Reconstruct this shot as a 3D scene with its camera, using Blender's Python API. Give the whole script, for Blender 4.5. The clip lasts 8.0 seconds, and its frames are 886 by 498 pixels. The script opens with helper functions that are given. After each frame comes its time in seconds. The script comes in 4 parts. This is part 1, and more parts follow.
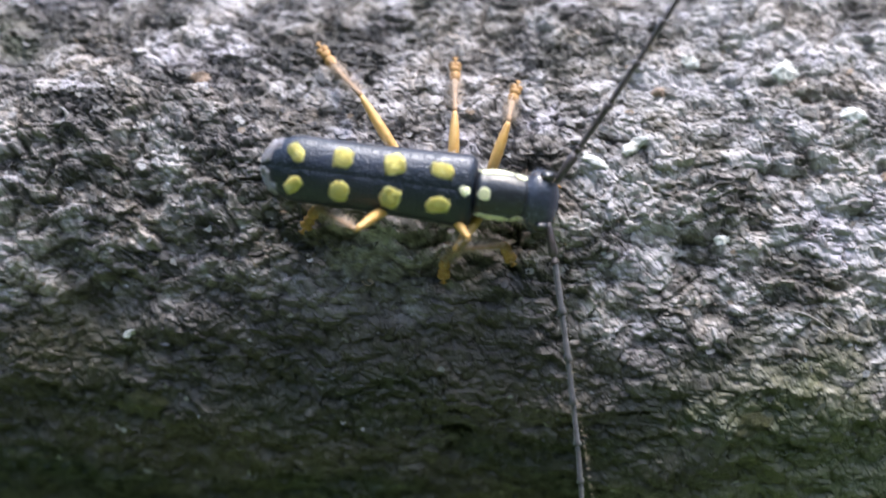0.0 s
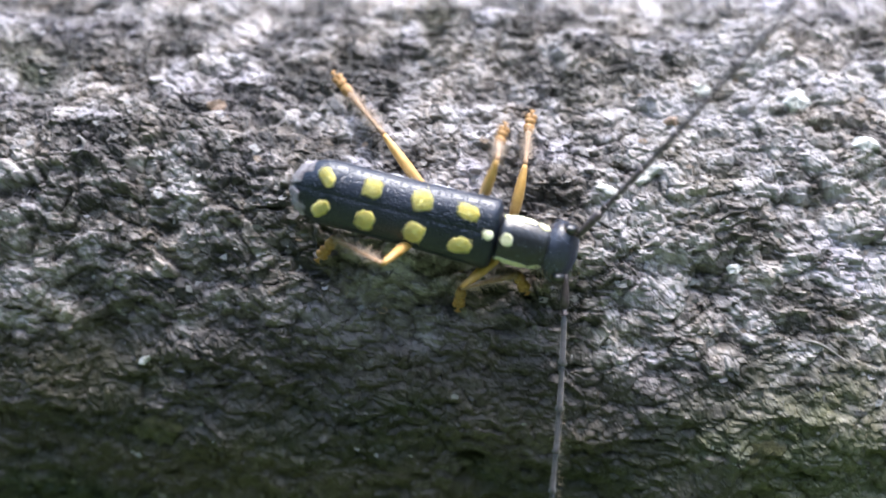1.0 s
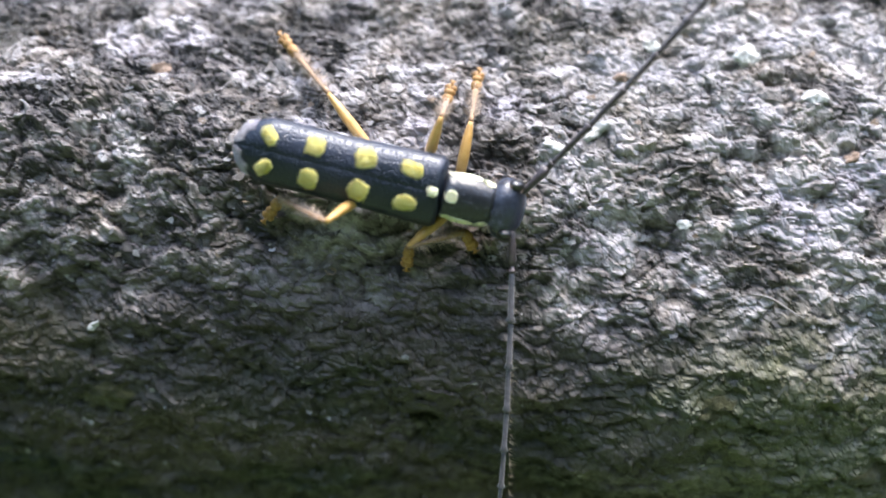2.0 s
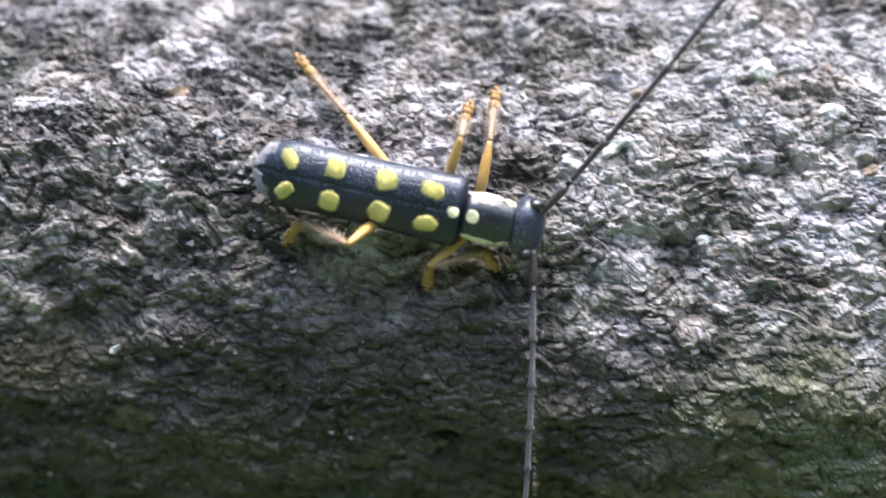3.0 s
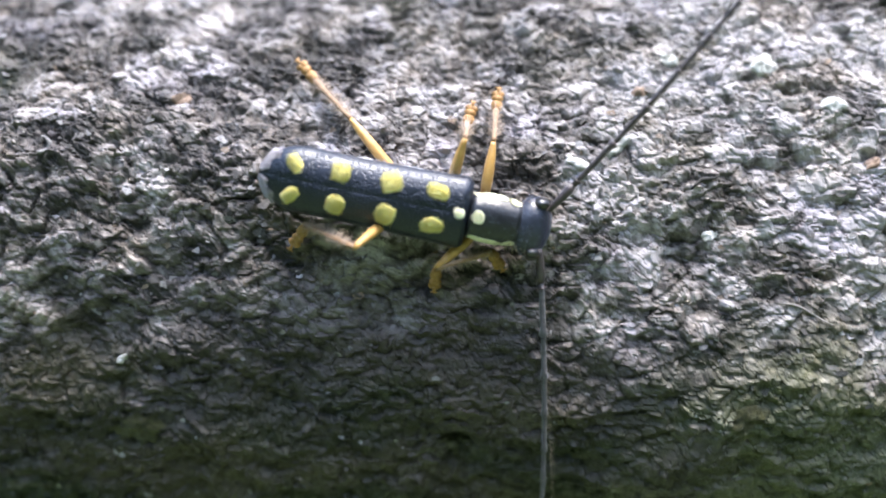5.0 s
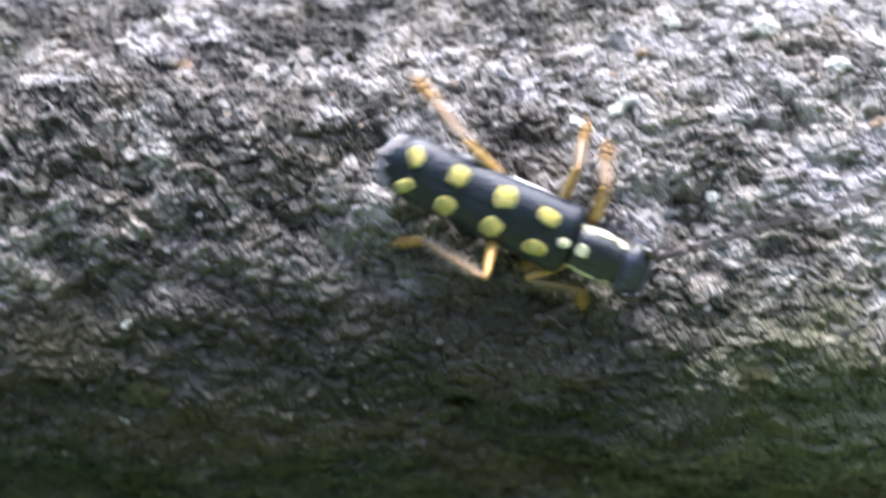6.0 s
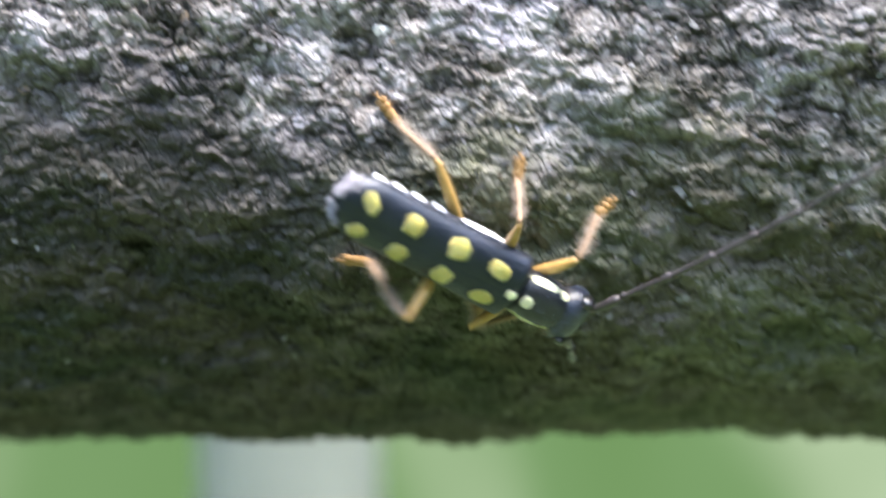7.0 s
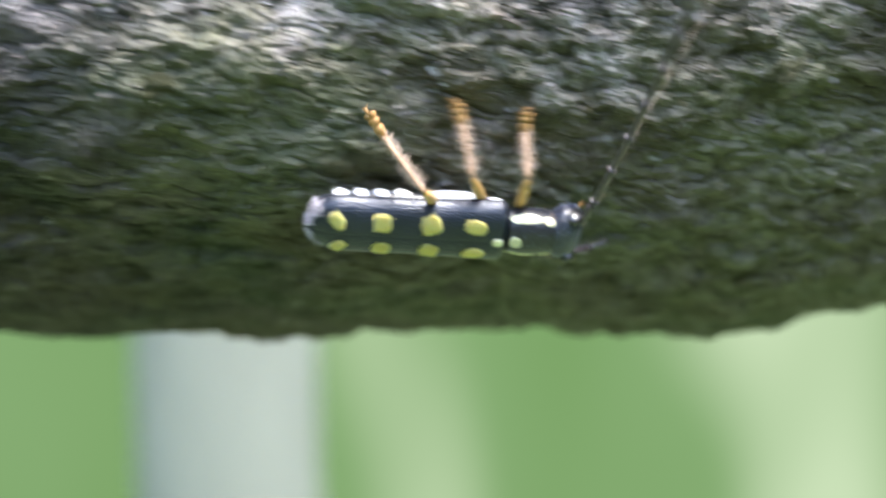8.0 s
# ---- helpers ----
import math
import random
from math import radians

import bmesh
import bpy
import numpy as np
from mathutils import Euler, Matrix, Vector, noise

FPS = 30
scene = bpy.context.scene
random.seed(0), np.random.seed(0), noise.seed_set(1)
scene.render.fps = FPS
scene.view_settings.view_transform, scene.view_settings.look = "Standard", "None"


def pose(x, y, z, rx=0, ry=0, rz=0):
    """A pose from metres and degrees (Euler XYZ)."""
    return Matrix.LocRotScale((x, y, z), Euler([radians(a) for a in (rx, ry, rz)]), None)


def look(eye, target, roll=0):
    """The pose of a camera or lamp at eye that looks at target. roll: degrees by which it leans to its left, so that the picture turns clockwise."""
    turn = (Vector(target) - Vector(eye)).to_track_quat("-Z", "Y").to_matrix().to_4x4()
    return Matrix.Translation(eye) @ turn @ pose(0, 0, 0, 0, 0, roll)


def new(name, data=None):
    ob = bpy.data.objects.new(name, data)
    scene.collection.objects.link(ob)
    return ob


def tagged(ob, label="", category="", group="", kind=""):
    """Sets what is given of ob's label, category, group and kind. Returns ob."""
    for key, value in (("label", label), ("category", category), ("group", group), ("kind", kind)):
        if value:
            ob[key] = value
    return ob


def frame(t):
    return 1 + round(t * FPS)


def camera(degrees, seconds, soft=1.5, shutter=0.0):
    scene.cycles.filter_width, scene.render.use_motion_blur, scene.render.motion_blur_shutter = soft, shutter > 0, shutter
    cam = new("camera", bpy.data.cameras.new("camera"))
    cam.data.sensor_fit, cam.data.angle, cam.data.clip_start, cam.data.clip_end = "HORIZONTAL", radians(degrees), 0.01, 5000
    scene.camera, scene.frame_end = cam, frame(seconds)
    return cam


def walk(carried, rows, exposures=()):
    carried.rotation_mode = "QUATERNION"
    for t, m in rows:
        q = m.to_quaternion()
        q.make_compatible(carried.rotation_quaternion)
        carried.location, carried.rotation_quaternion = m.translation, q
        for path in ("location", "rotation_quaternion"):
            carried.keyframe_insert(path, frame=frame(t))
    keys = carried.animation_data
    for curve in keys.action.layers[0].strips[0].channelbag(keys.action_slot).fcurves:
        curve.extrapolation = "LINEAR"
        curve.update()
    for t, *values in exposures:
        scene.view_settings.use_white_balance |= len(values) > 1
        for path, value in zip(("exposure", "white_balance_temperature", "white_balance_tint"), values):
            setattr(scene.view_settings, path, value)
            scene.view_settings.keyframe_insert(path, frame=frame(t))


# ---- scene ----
# The camera: a hand-held close-up lens, some 45 mm from its subject.
MM = 0.001
CAMERA_ROWS = (
    (0, 9.608, -71.901, -1.510, 91.17, -1.81, 1.74),
    (0.5, 9.272, -72.085, -0.595, 91.19, -1.87, 1.85),
    (1, 8.989, -72.231, -0.313, 91.49, -1.93, 1.93),
    (1.5, 9.098, -72.245, -1.188, 91.02, -1.91, 2.09),
    (2, 11.505, -71.797, -1.788, 90.78, -1.08, 1.65),
    (2.2, 11.098, -71.970, -1.207, 90.43, -0.87, 1.70),
    (3.5, 10.501, -71.874, -0.956, 91.28, 0.08, 1.72),
    (4, 10.739, -71.836, -1.320, 91.09, 0.32, 1.72),
    (4.5, 11.148, -71.893, -0.590, 91.28, 0.62, 1.70),
    (4.7, 10.098, -72.003, -0.907, 91.53, 0.76, 1.58),
    (5.8, 9.927, -71.737, -1.767, 90.99, 1.60, 1.82),
    (6, 10.045, -71.881, -2.878, 91.04, 1.46, 1.87),
    (6.1, 11.083, -71.826, -3.932, 91.29, 1.43, 1.65),
    (6.2, 13.073, -71.906, -5.567, 91.38, 1.44, 1.42),
    (6.3, 15.658, -70.750, -7.833, 92.14, 0.94, 1.64),
    (6.4, 18.703, -70.087, -11.357, 94.33, 0.75, 2.97),
    (6.5, 21.505, -71.314, -12.060, 93.63, 0.55, 3.85),
    (6.6, 22.103, -70.307, -13.069, 93.66, 1.16, 1.37),
    (6.7, 23.212, -70.065, -13.759, 94.67, 1.41, 0.42),
    (7, 26.633, -70.350, -13.282, 92.67, 1.01, 0.99),
    (7.2, 27.052, -70.874, -13.777, 90.83, 1.39, 0.73),
    (7.3, 27.978, -70.223, -14.224, 89.97, 0.76, 0.10),
    (7.4, 30.084, -70.393, -14.476, 89.43, 0.77, -0.01),
    (7.5, 31.671, -70.089, -14.987, 89.58, 0.70, -0.31),
    (7.6, 32.792, -70.148, -14.909, 88.77, 0.62, -0.19),
    (7.7, 33.039, -70.185, -15.068, 88.60, 0.55, -1.02),
    (7.9, 36.189, -70.382, -15.565, 88.15, 0.38, -1.11),
    (8, 37.093, -69.871, -16.350, 88.64, 0.46, -1.98),
)

cam = camera(52, 8.0, soft=1.85, shutter=1.0)
cam.data.dof.use_dof, cam.data.dof.focus_distance, cam.data.dof.aperture_fstop = True, 0.0471, 17
walk(cam, [(t, pose(x * MM, y * MM, z * MM, rx, ry, rz)) for t, x, y, z, rx, ry, rz in CAMERA_ROWS],
     ((0.0, 1.65), (0.5, 1.81), (1.0, 1.81), (2.0, 1.88), (3.5, 1.95), (5.8, 1.98), (6.5, 2.25), (7.0, 2.35), (7.5, 2.42), (8.0, 2.55)))

# ---- light: high sun through a canopy, open sky above ----
world = bpy.data.worlds.new("sky")
scene.world = world
world.use_nodes = True
sky = world.node_tree.nodes.new("ShaderNodeTexSky")
sky.sky_type, sky.sun_disc, sky.sun_elevation, sky.sun_rotation = "NISHITA", False, radians(72), radians(130)
sky.air_density, sky.dust_density, sky.ozone_density = 1.0, 2.2, 0.8
world.node_tree.nodes["Background"].inputs["Strength"].default_value = 0.285
world.node_tree.links.new(sky.outputs["Color"], world.node_tree.nodes["Background"].inputs["Color"])
sun = new("sun", bpy.data.lights.new("sun", "SUN"))
sun.data.energy, sun.data.angle, sun.data.color = 2.0, radians(22), (1.0, 0.97, 0.94)
sun.matrix_world = look((0.04, -0.072, 0.3), (0, 0, 0))


# ---- materials ----
def material(name, base=(0.5, 0.5, 0.5), rough=0.6, metal=0.0, spec=0.5):
    mat = bpy.data.materials.new(name)
    mat.use_nodes = True
    shader = mat.node_tree.nodes["Principled BSDF"]
    shader.inputs["Base Color"].default_value = (*base, 1)
    shader.inputs["Roughness"].default_value = rough
    shader.inputs["Metallic"].default_value = metal
    shader.inputs["Specular IOR Level"].default_value = spec
    return mat, mat.node_tree.nodes, mat.node_tree.links, shader


def noise_tex(nodes, links, coord, scale, detail=4.0, rough=0.6, stretch=(1, 1, 1), kind="ShaderNodeTexNoise"):
    mapping = nodes.new("ShaderNodeMapping")
    mapping.inputs["Scale"].default_value = stretch
    links.new(coord, mapping.inputs["Vector"])
    tex = nodes.new(kind)
    tex.inputs["Scale"].default_value = scale
    if kind == "ShaderNodeTexNoise":
        tex.inputs["Detail"].default_value, tex.inputs["Roughness"].default_value = detail, rough
    links.new(mapping.outputs["Vector"], tex.inputs["Vector"])
    return tex


def ramp(nodes, links, fac, *stops):
    node = nodes.new("ShaderNodeValToRGB")
    while len(node.color_ramp.elements) < len(stops):
        node.color_ramp.elements.new(0.5)
    for el, (at, col) in zip(node.color_ramp.elements, stops):
        el.position, el.color = at, (*col, 1) if len(col) == 3 else col
    links.new(fac, node.inputs["Fac"])
    return node


def mixed(nodes, links, fac, a, b, how="MIX"):
    node = nodes.new("ShaderNodeMix")
    node.data_type, node.blend_type = "RGBA", how
    for socket, value in ((node.inputs["Factor"], fac), (node.inputs["A"], a), (node.inputs["B"], b)):
        if isinstance(value, (int, float)):
            socket.default_value = value
        elif isinstance(value, tuple):
            socket.default_value = (*value, 1)
        else:
            links.new(value, socket)
    return node.outputs["Result"]


def bump(nodes, links, shader, height, strength, distance):
    node = nodes.new("ShaderNodeBump")
    node.inputs["Strength"].default_value, node.inputs["Distance"].default_value = strength, distance
    links.new(height, node.inputs["Height"])
    links.new(node.outputs["Normal"], shader.inputs["Normal"])


def bark_material():
    mat, nodes, links, shader = material("bark", rough=0.62, spec=0.26)
    co = nodes.new("ShaderNodeTexCoord").outputs["Object"]
    crust = nodes.new("ShaderNodeAttribute")
    crust.attribute_name = "crust"
    grain = noise_tex(nodes, links, co, 2600, 5, 0.7, (0.6, 1, 1))
    blotch = noise_tex(nodes, links, co, 260, 4, 0.65)
    patch = noise_tex(nodes, links, co, 70, 4, 0.6)
    add = nodes.new("ShaderNodeMath")
    add.operation = "MULTIPLY_ADD"
    add.inputs[1].default_value = 0.72
    links.new(crust.outputs["Fac"], add.inputs[0])
    soft = nodes.new("ShaderNodeMath")
    soft.operation = "MULTIPLY"
    soft.inputs[1].default_value = 0.36
    scales = noise_tex(nodes, links, co, 4300, stretch=(0.5, 1, 1), kind="ShaderNodeTexVoronoi")
    mess = mixed(nodes, links, 0.5, grain.outputs["Color"], scales.outputs["Color"])
    links.new(mess, soft.inputs[0])
    links.new(soft.outputs[0], add.inputs[2])
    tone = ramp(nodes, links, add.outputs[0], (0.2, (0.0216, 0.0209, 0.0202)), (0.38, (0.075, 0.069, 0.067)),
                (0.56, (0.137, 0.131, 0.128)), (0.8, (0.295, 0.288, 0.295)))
    warm = ramp(nodes, links, blotch.outputs["Fac"], (0.32, (0.84, 0.78, 0.9)), (0.5, (1.0, 0.945, 0.94)), (0.68, (1.0, 0.84, 0.7)))
    col = mixed(nodes, links, 0.75, tone.outputs["Color"], warm.outputs["Color"], "MULTIPLY")
    # algae in ragged patches, the ground side's shade and green bounce painted in
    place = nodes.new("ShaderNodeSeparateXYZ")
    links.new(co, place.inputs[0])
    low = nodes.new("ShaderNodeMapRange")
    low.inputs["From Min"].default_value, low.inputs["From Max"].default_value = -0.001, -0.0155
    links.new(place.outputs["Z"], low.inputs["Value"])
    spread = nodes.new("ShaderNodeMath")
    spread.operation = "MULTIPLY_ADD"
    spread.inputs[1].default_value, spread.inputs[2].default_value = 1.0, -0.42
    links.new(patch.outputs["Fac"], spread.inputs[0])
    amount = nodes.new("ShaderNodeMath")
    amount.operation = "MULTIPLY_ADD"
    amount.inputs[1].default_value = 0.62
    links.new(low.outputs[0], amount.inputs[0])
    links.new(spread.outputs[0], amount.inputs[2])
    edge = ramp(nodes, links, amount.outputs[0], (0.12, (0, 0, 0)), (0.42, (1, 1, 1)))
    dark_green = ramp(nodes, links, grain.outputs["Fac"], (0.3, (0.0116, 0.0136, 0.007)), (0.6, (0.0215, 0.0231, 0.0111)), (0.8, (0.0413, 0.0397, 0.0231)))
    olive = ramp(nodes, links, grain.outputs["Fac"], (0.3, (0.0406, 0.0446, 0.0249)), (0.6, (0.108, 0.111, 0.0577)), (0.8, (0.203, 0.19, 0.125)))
    along = nodes.new("ShaderNodeMapRange")
    along.inputs["From Min"].default_value, along.inputs["From Max"].default_value = 0.012, 0.042
    links.new(place.outputs["X"], along.inputs["Value"])
    drift = nodes.new("ShaderNodeMath")
    drift.operation = "MULTIPLY_ADD"
    drift.inputs[1].default_value = 1.6
    links.new(patch.outputs["Fac"], drift.inputs[0])
    links.new(along.outputs[0], drift.inputs[2])
    wide_olive = nodes.new("ShaderNodeMath")
    wide_olive.operation = "ADD"
    stain = nodes.new("ShaderNodeMath")
    stain.operation = "MULTIPLY_ADD"
    stain.inputs[1].default_value, stain.inputs[2].default_value = 1.4, -1.55
    links.new(blotch.outputs["Fac"], stain.inputs[0])
    links.new(stain.outputs[0], wide_olive.inputs[1])
    links.new(drift.outputs[0], wide_olive.inputs[0])
    where = ramp(nodes, links, wide_olive.outputs[0], (0.0, (0, 0, 0)), (0.7, (1, 1, 1)))
    green_col = mixed(nodes, links, where.outputs["Color"], dark_green.outputs["Color"], olive.outputs["Color"])
    # brown and leaf-green patches among the algae
    tinge = noise_tex(nodes, links, co, 150, 3, 0.55, (0.6, 1, 1))
    brown_at = ramp(nodes, links, tinge.outputs["Fac"], (0.47, (0, 0, 0)), (0.58, (0.8, 0.8, 0.8)))
    leaf_at = ramp(nodes, links, tinge.outputs["Fac"], (0.36, (0.45, 0.45, 0.45)), (0.45, (0, 0, 0)))
    brown = ramp(nodes, links, grain.outputs["Fac"], (0.3, (0.0258, 0.0215, 0.0134)), (0.6, (0.0644, 0.0548, 0.0339)), (0.8, (0.145, 0.13, 0.0973)))
    leaf = ramp(nodes, links, grain.outputs["Fac"], (0.3, (0.00826, 0.019, 0.00749)), (0.6, (0.0248, 0.0475, 0.0186)), (0.8, (0.058, 0.0749, 0.0413)))
    green_col = mixed(nodes, links, brown_at.outputs["Color"], green_col, brown.outputs["Color"])
    green_col = mixed(nodes, links, leaf_at.outputs["Color"], green_col, leaf.outputs["Color"])
    scraps = noise_tex(nodes, links, co, 380, 5, 0.62, (0.55, 1, 1))
    scrap_at = ramp(nodes, links, scraps.outputs["Fac"], (0.55, (0, 0, 0)), (0.64, (0.8, 0.8, 0.8)))
    scrap = ramp(nodes, links, grain.outputs["Fac"], (0.3, (0.05, 0.042, 0.038)), (0.6, (0.115, 0.1, 0.092)), (0.8, (0.24, 0.22, 0.21)))
    green_col = mixed(nodes, links, scrap_at.outputs["Color"], green_col, scrap.outputs["Color"])
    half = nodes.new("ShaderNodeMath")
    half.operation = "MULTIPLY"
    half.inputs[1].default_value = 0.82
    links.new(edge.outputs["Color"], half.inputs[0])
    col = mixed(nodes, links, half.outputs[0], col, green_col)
    links.new(col, shader.inputs["Base Color"])
    wet = noise_tex(nodes, links, co, 3800, 3, 0.6)
    gloss = ramp(nodes, links, wet.outputs["Fac"], (0.36, (0.3, 0.3, 0.3)), (0.6, (0.72, 0.72, 0.72)))
    links.new(gloss.outputs["Color"], shader.inputs["Roughness"])
    bump(nodes, links, shader, mess, 0.65, 0.00015)
    return mat


def flake_material():
    mat, nodes, links, shader = material("bark_flake", rough=0.55)
    co = nodes.new("ShaderNodeTexCoord").outputs["Object"]
    info = nodes.new("ShaderNodeObjectInfo")
    geo = nodes.new("ShaderNodeNewGeometry")
    both = nodes.new("ShaderNodeMath")
    links.new(info.outputs["Random"], both.inputs[0])
    links.new(geo.outputs["Random Per Island"], both.inputs[1])
    part_of = nodes.new("ShaderNodeMath")
    part_of.operation = "FRACT"
    links.new(both.outputs[0], part_of.inputs[0])
    tone = ramp(nodes, links, part_of.outputs[0], (0.0, (0.036, 0.0338, 0.0331)), (0.35, (0.0936, 0.0842, 0.0792)), (0.65, (0.18, 0.169, 0.166)),
                (0.9, (0.302, 0.295, 0.302)), (0.97, (0.187, 0.13, 0.0864)))
    grain = noise_tex(nodes, links, co, 3000, 4, 0.7)
    shade = ramp(nodes, links, grain.outputs["Fac"], (0.3, (0.5, 0.5, 0.52)), (0.7, (1, 1, 1)))
    links.new(mixed(nodes, links, 1.0, tone.outputs["Color"], shade.outputs["Color"], "MULTIPLY"), shader.inputs["Base Color"])
    bump(nodes, links, shader, grain.outputs["Fac"], 0.7, 0.00012)
    return mat


def grained(name, low, high, scale, rough=0.6, strength=0.4, depth=0.00004, spec=0.5, stretch=(1, 1, 1), sheen=0.0, tint=(1, 1, 1), stained=0.72):
    """A two-tone material with grain and fine relief."""
    mat, nodes, links, shader = material(name, rough=rough, spec=spec)
    co = nodes.new("ShaderNodeTexCoord").outputs["Object"]
    grain = noise_tex(nodes, links, co, scale, 4, 0.65, stretch)
    wide = noise_tex(nodes, links, co, scale / 7, 3, 0.6)
    tone = ramp(nodes, links, grain.outputs["Fac"], (0.3, low), (0.7, high))
    stain = ramp(nodes, links, wide.outputs["Fac"], (0.3, (stained,) * 3), (0.7, (1, 1, 1)))
    links.new(mixed(nodes, links, 1.0, tone.outputs["Color"], stain.outputs["Color"], "MULTIPLY"), shader.inputs["Base Color"])
    shader.inputs["Sheen Weight"].default_value, shader.inputs["Sheen Tint"].default_value = sheen, (*tint, 1)
    bump(nodes, links, shader, grain.outputs["Fac"], strength, depth)
    return mat


def elytra_material():
    """Black shell with a blue sheen, closely pitted."""
    mat, nodes, links, shader = material("black_shell", (0.006, 0.007, 0.01), 0.3, 0.0, 0.5)
    shader.inputs["Specular Tint"].default_value = (0.84, 0.88, 1.0, 1)
    co = nodes.new("ShaderNodeTexCoord").outputs["Object"]
    pits = noise_tex(nodes, links, co, 6200, stretch=(0.85, 1.15, 1), kind="ShaderNodeTexVoronoi")
    pits.feature = "F1"
    pits.inputs["Randomness"].default_value = 0.85
    cup = ramp(nodes, links, pits.outputs["Distance"], (0.12, (0, 0, 0)), (0.5, (1, 1, 1)))
    wide = noise_tex(nodes, links, co, 500, 3)
    shine = ramp(nodes, links, wide.outputs["Fac"], (0.3, (0.3, 0.3, 0.3)), (0.75, (0.42, 0.42, 0.42)))
    links.new(shine.outputs["Color"], shader.inputs["Roughness"])
    tint = ramp(nodes, links, wide.outputs["Fac"], (0.3, (0.004, 0.007, 0.01)), (0.7, (0.008, 0.011, 0.021)))
    links.new(tint.outputs["Color"], shader.inputs["Base Color"])
    bump(nodes, links, shader, cup.outputs["Color"], 0.42, 0.00006)
    return mat


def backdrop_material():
    """Far foliage, out of focus: the sunlight on it is put in as its own soft glow."""
    mat, nodes, links, shader = material("glowing_foliage", (0, 0, 0), 1.0, 0.0, 0.0)
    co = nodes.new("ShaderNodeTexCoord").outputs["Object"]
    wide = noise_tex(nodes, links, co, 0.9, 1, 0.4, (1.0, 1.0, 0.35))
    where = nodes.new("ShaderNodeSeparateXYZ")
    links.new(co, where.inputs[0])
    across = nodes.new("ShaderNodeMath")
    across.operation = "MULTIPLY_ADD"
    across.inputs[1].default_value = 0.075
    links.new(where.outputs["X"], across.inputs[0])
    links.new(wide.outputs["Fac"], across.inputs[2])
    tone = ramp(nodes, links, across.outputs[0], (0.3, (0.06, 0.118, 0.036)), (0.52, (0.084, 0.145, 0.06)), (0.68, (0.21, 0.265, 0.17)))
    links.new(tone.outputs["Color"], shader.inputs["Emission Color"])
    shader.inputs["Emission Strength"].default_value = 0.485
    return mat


BARK, FLAKE = bark_material(), flake_material()
SHELL = elytra_material()
BLACK = grained("black_cuticle", (0.006, 0.007, 0.009), (0.02, 0.022, 0.03), 4200, 0.3, 0.7, 0.00005, 0.5, sheen=0.02, tint=(0.55, 0.65, 1.0))
HEAD = grained("blue_black_cuticle", (0.009, 0.011, 0.018), (0.024, 0.03, 0.052), 4200, 0.3, 0.7, 0.00005, 0.55, sheen=0.05, tint=(0.55, 0.65, 1.0))
HORN = grained("antenna_horn", (0.022, 0.017, 0.018), (0.07, 0.053, 0.055), 5200, 0.38, 0.5, 0.00003, 0.45, sheen=0.04, tint=(0.8, 0.85, 1.0))
# paler copy of HORN: skylight on the right antenna, put into its colour
SKYLIT_HORN = grained("antenna_skylit", (0.03, 0.028, 0.034), (0.1, 0.094, 0.108), 5200, 0.5, 0.5, 0.00003, 0.4, sheen=0.22)
YELLOW = grained("yellow_down", (0.97, 0.82, 0.17), (1.0, 0.94, 0.5), 9000, 0.85, 0.8, 0.00006, 0.15, (0.5, 1.6, 1), 0.12, stained=0.95)
CREAM = grained("cream_down", (0.76, 0.73, 0.44), (0.95, 0.93, 0.72), 9000, 0.85, 0.6, 0.00005, 0.25, (0.5, 1.6, 1), 0.4, stained=0.93)
WHITE = grained("white_down", (0.62, 0.63, 0.66), (0.9, 0.9, 0.92), 7000, 0.85, 0.9, 0.00005, 0.25, sheen=0.3)
AMBER = grained("amber_cuticle", (0.46, 0.25, 0.065), (0.6, 0.37, 0.13), 2600, 0.36, 0.3, 0.00003, 0.5)
TIBIA = grained("pale_tibia", (0.22, 0.125, 0.06), (0.36, 0.23, 0.135), 3600, 0.5, 0.4, 0.00003, 0.4)
TARSUS = grained("rusty_tarsus", (0.248, 0.117, 0.031), (0.413, 0.234, 0.0757), 4200, 0.55, 0.5, 0.00004, 0.4)
HAIR = grained("pale_hair", (0.29, 0.22, 0.165), (0.43, 0.345, 0.285), 3000, 0.6, 0.1, 0.00001, 0.4)
BLUE_HAIR = grained("blue_grey_down", (0.12, 0.145, 0.22), (0.26, 0.29, 0.39), 3000, 0.45, 0.1, 0.00001, 0.5)
GREY_HAIR = grained("grey_down", (0.344, 0.318, 0.344), (0.585, 0.55, 0.593), 3000, 0.7, 0.1, 0.00001, 0.4)
EYE = grained("eye", (0.004, 0.004, 0.005), (0.01, 0.01, 0.012), 9000, 0.3, 0.3, 0.00002, 0.8)
LICHEN = grained("white_lichen", (0.36, 0.36, 0.338), (0.59, 0.59, 0.576), 2600, 0.85, 1.0, 0.0001, 0.2)
RUST = grained("rusty_bark", (0.144, 0.0936, 0.0648), (0.331, 0.245, 0.194), 2600, 0.75, 1.0, 0.0001, 0.3)
GROUND = grained("grass_floor", (0.0555, 0.0877, 0.0385), (0.139, 0.194, 0.091), 30, 0.9, 0.8, 0.02, 0.2)
WOODS = grained("woods_leaves", (0.0405, 0.0675, 0.0234), (0.117, 0.171, 0.0585), 2.2, 0.9, 0.8, 0.05, 0.2)
PALE_BARK = grained("pale_trunk_bark", (0.162, 0.179, 0.147), (0.2, 0.22, 0.182), 18, 0.8, 0.6, 0.004, 0.3, (1, 1, 0.2))
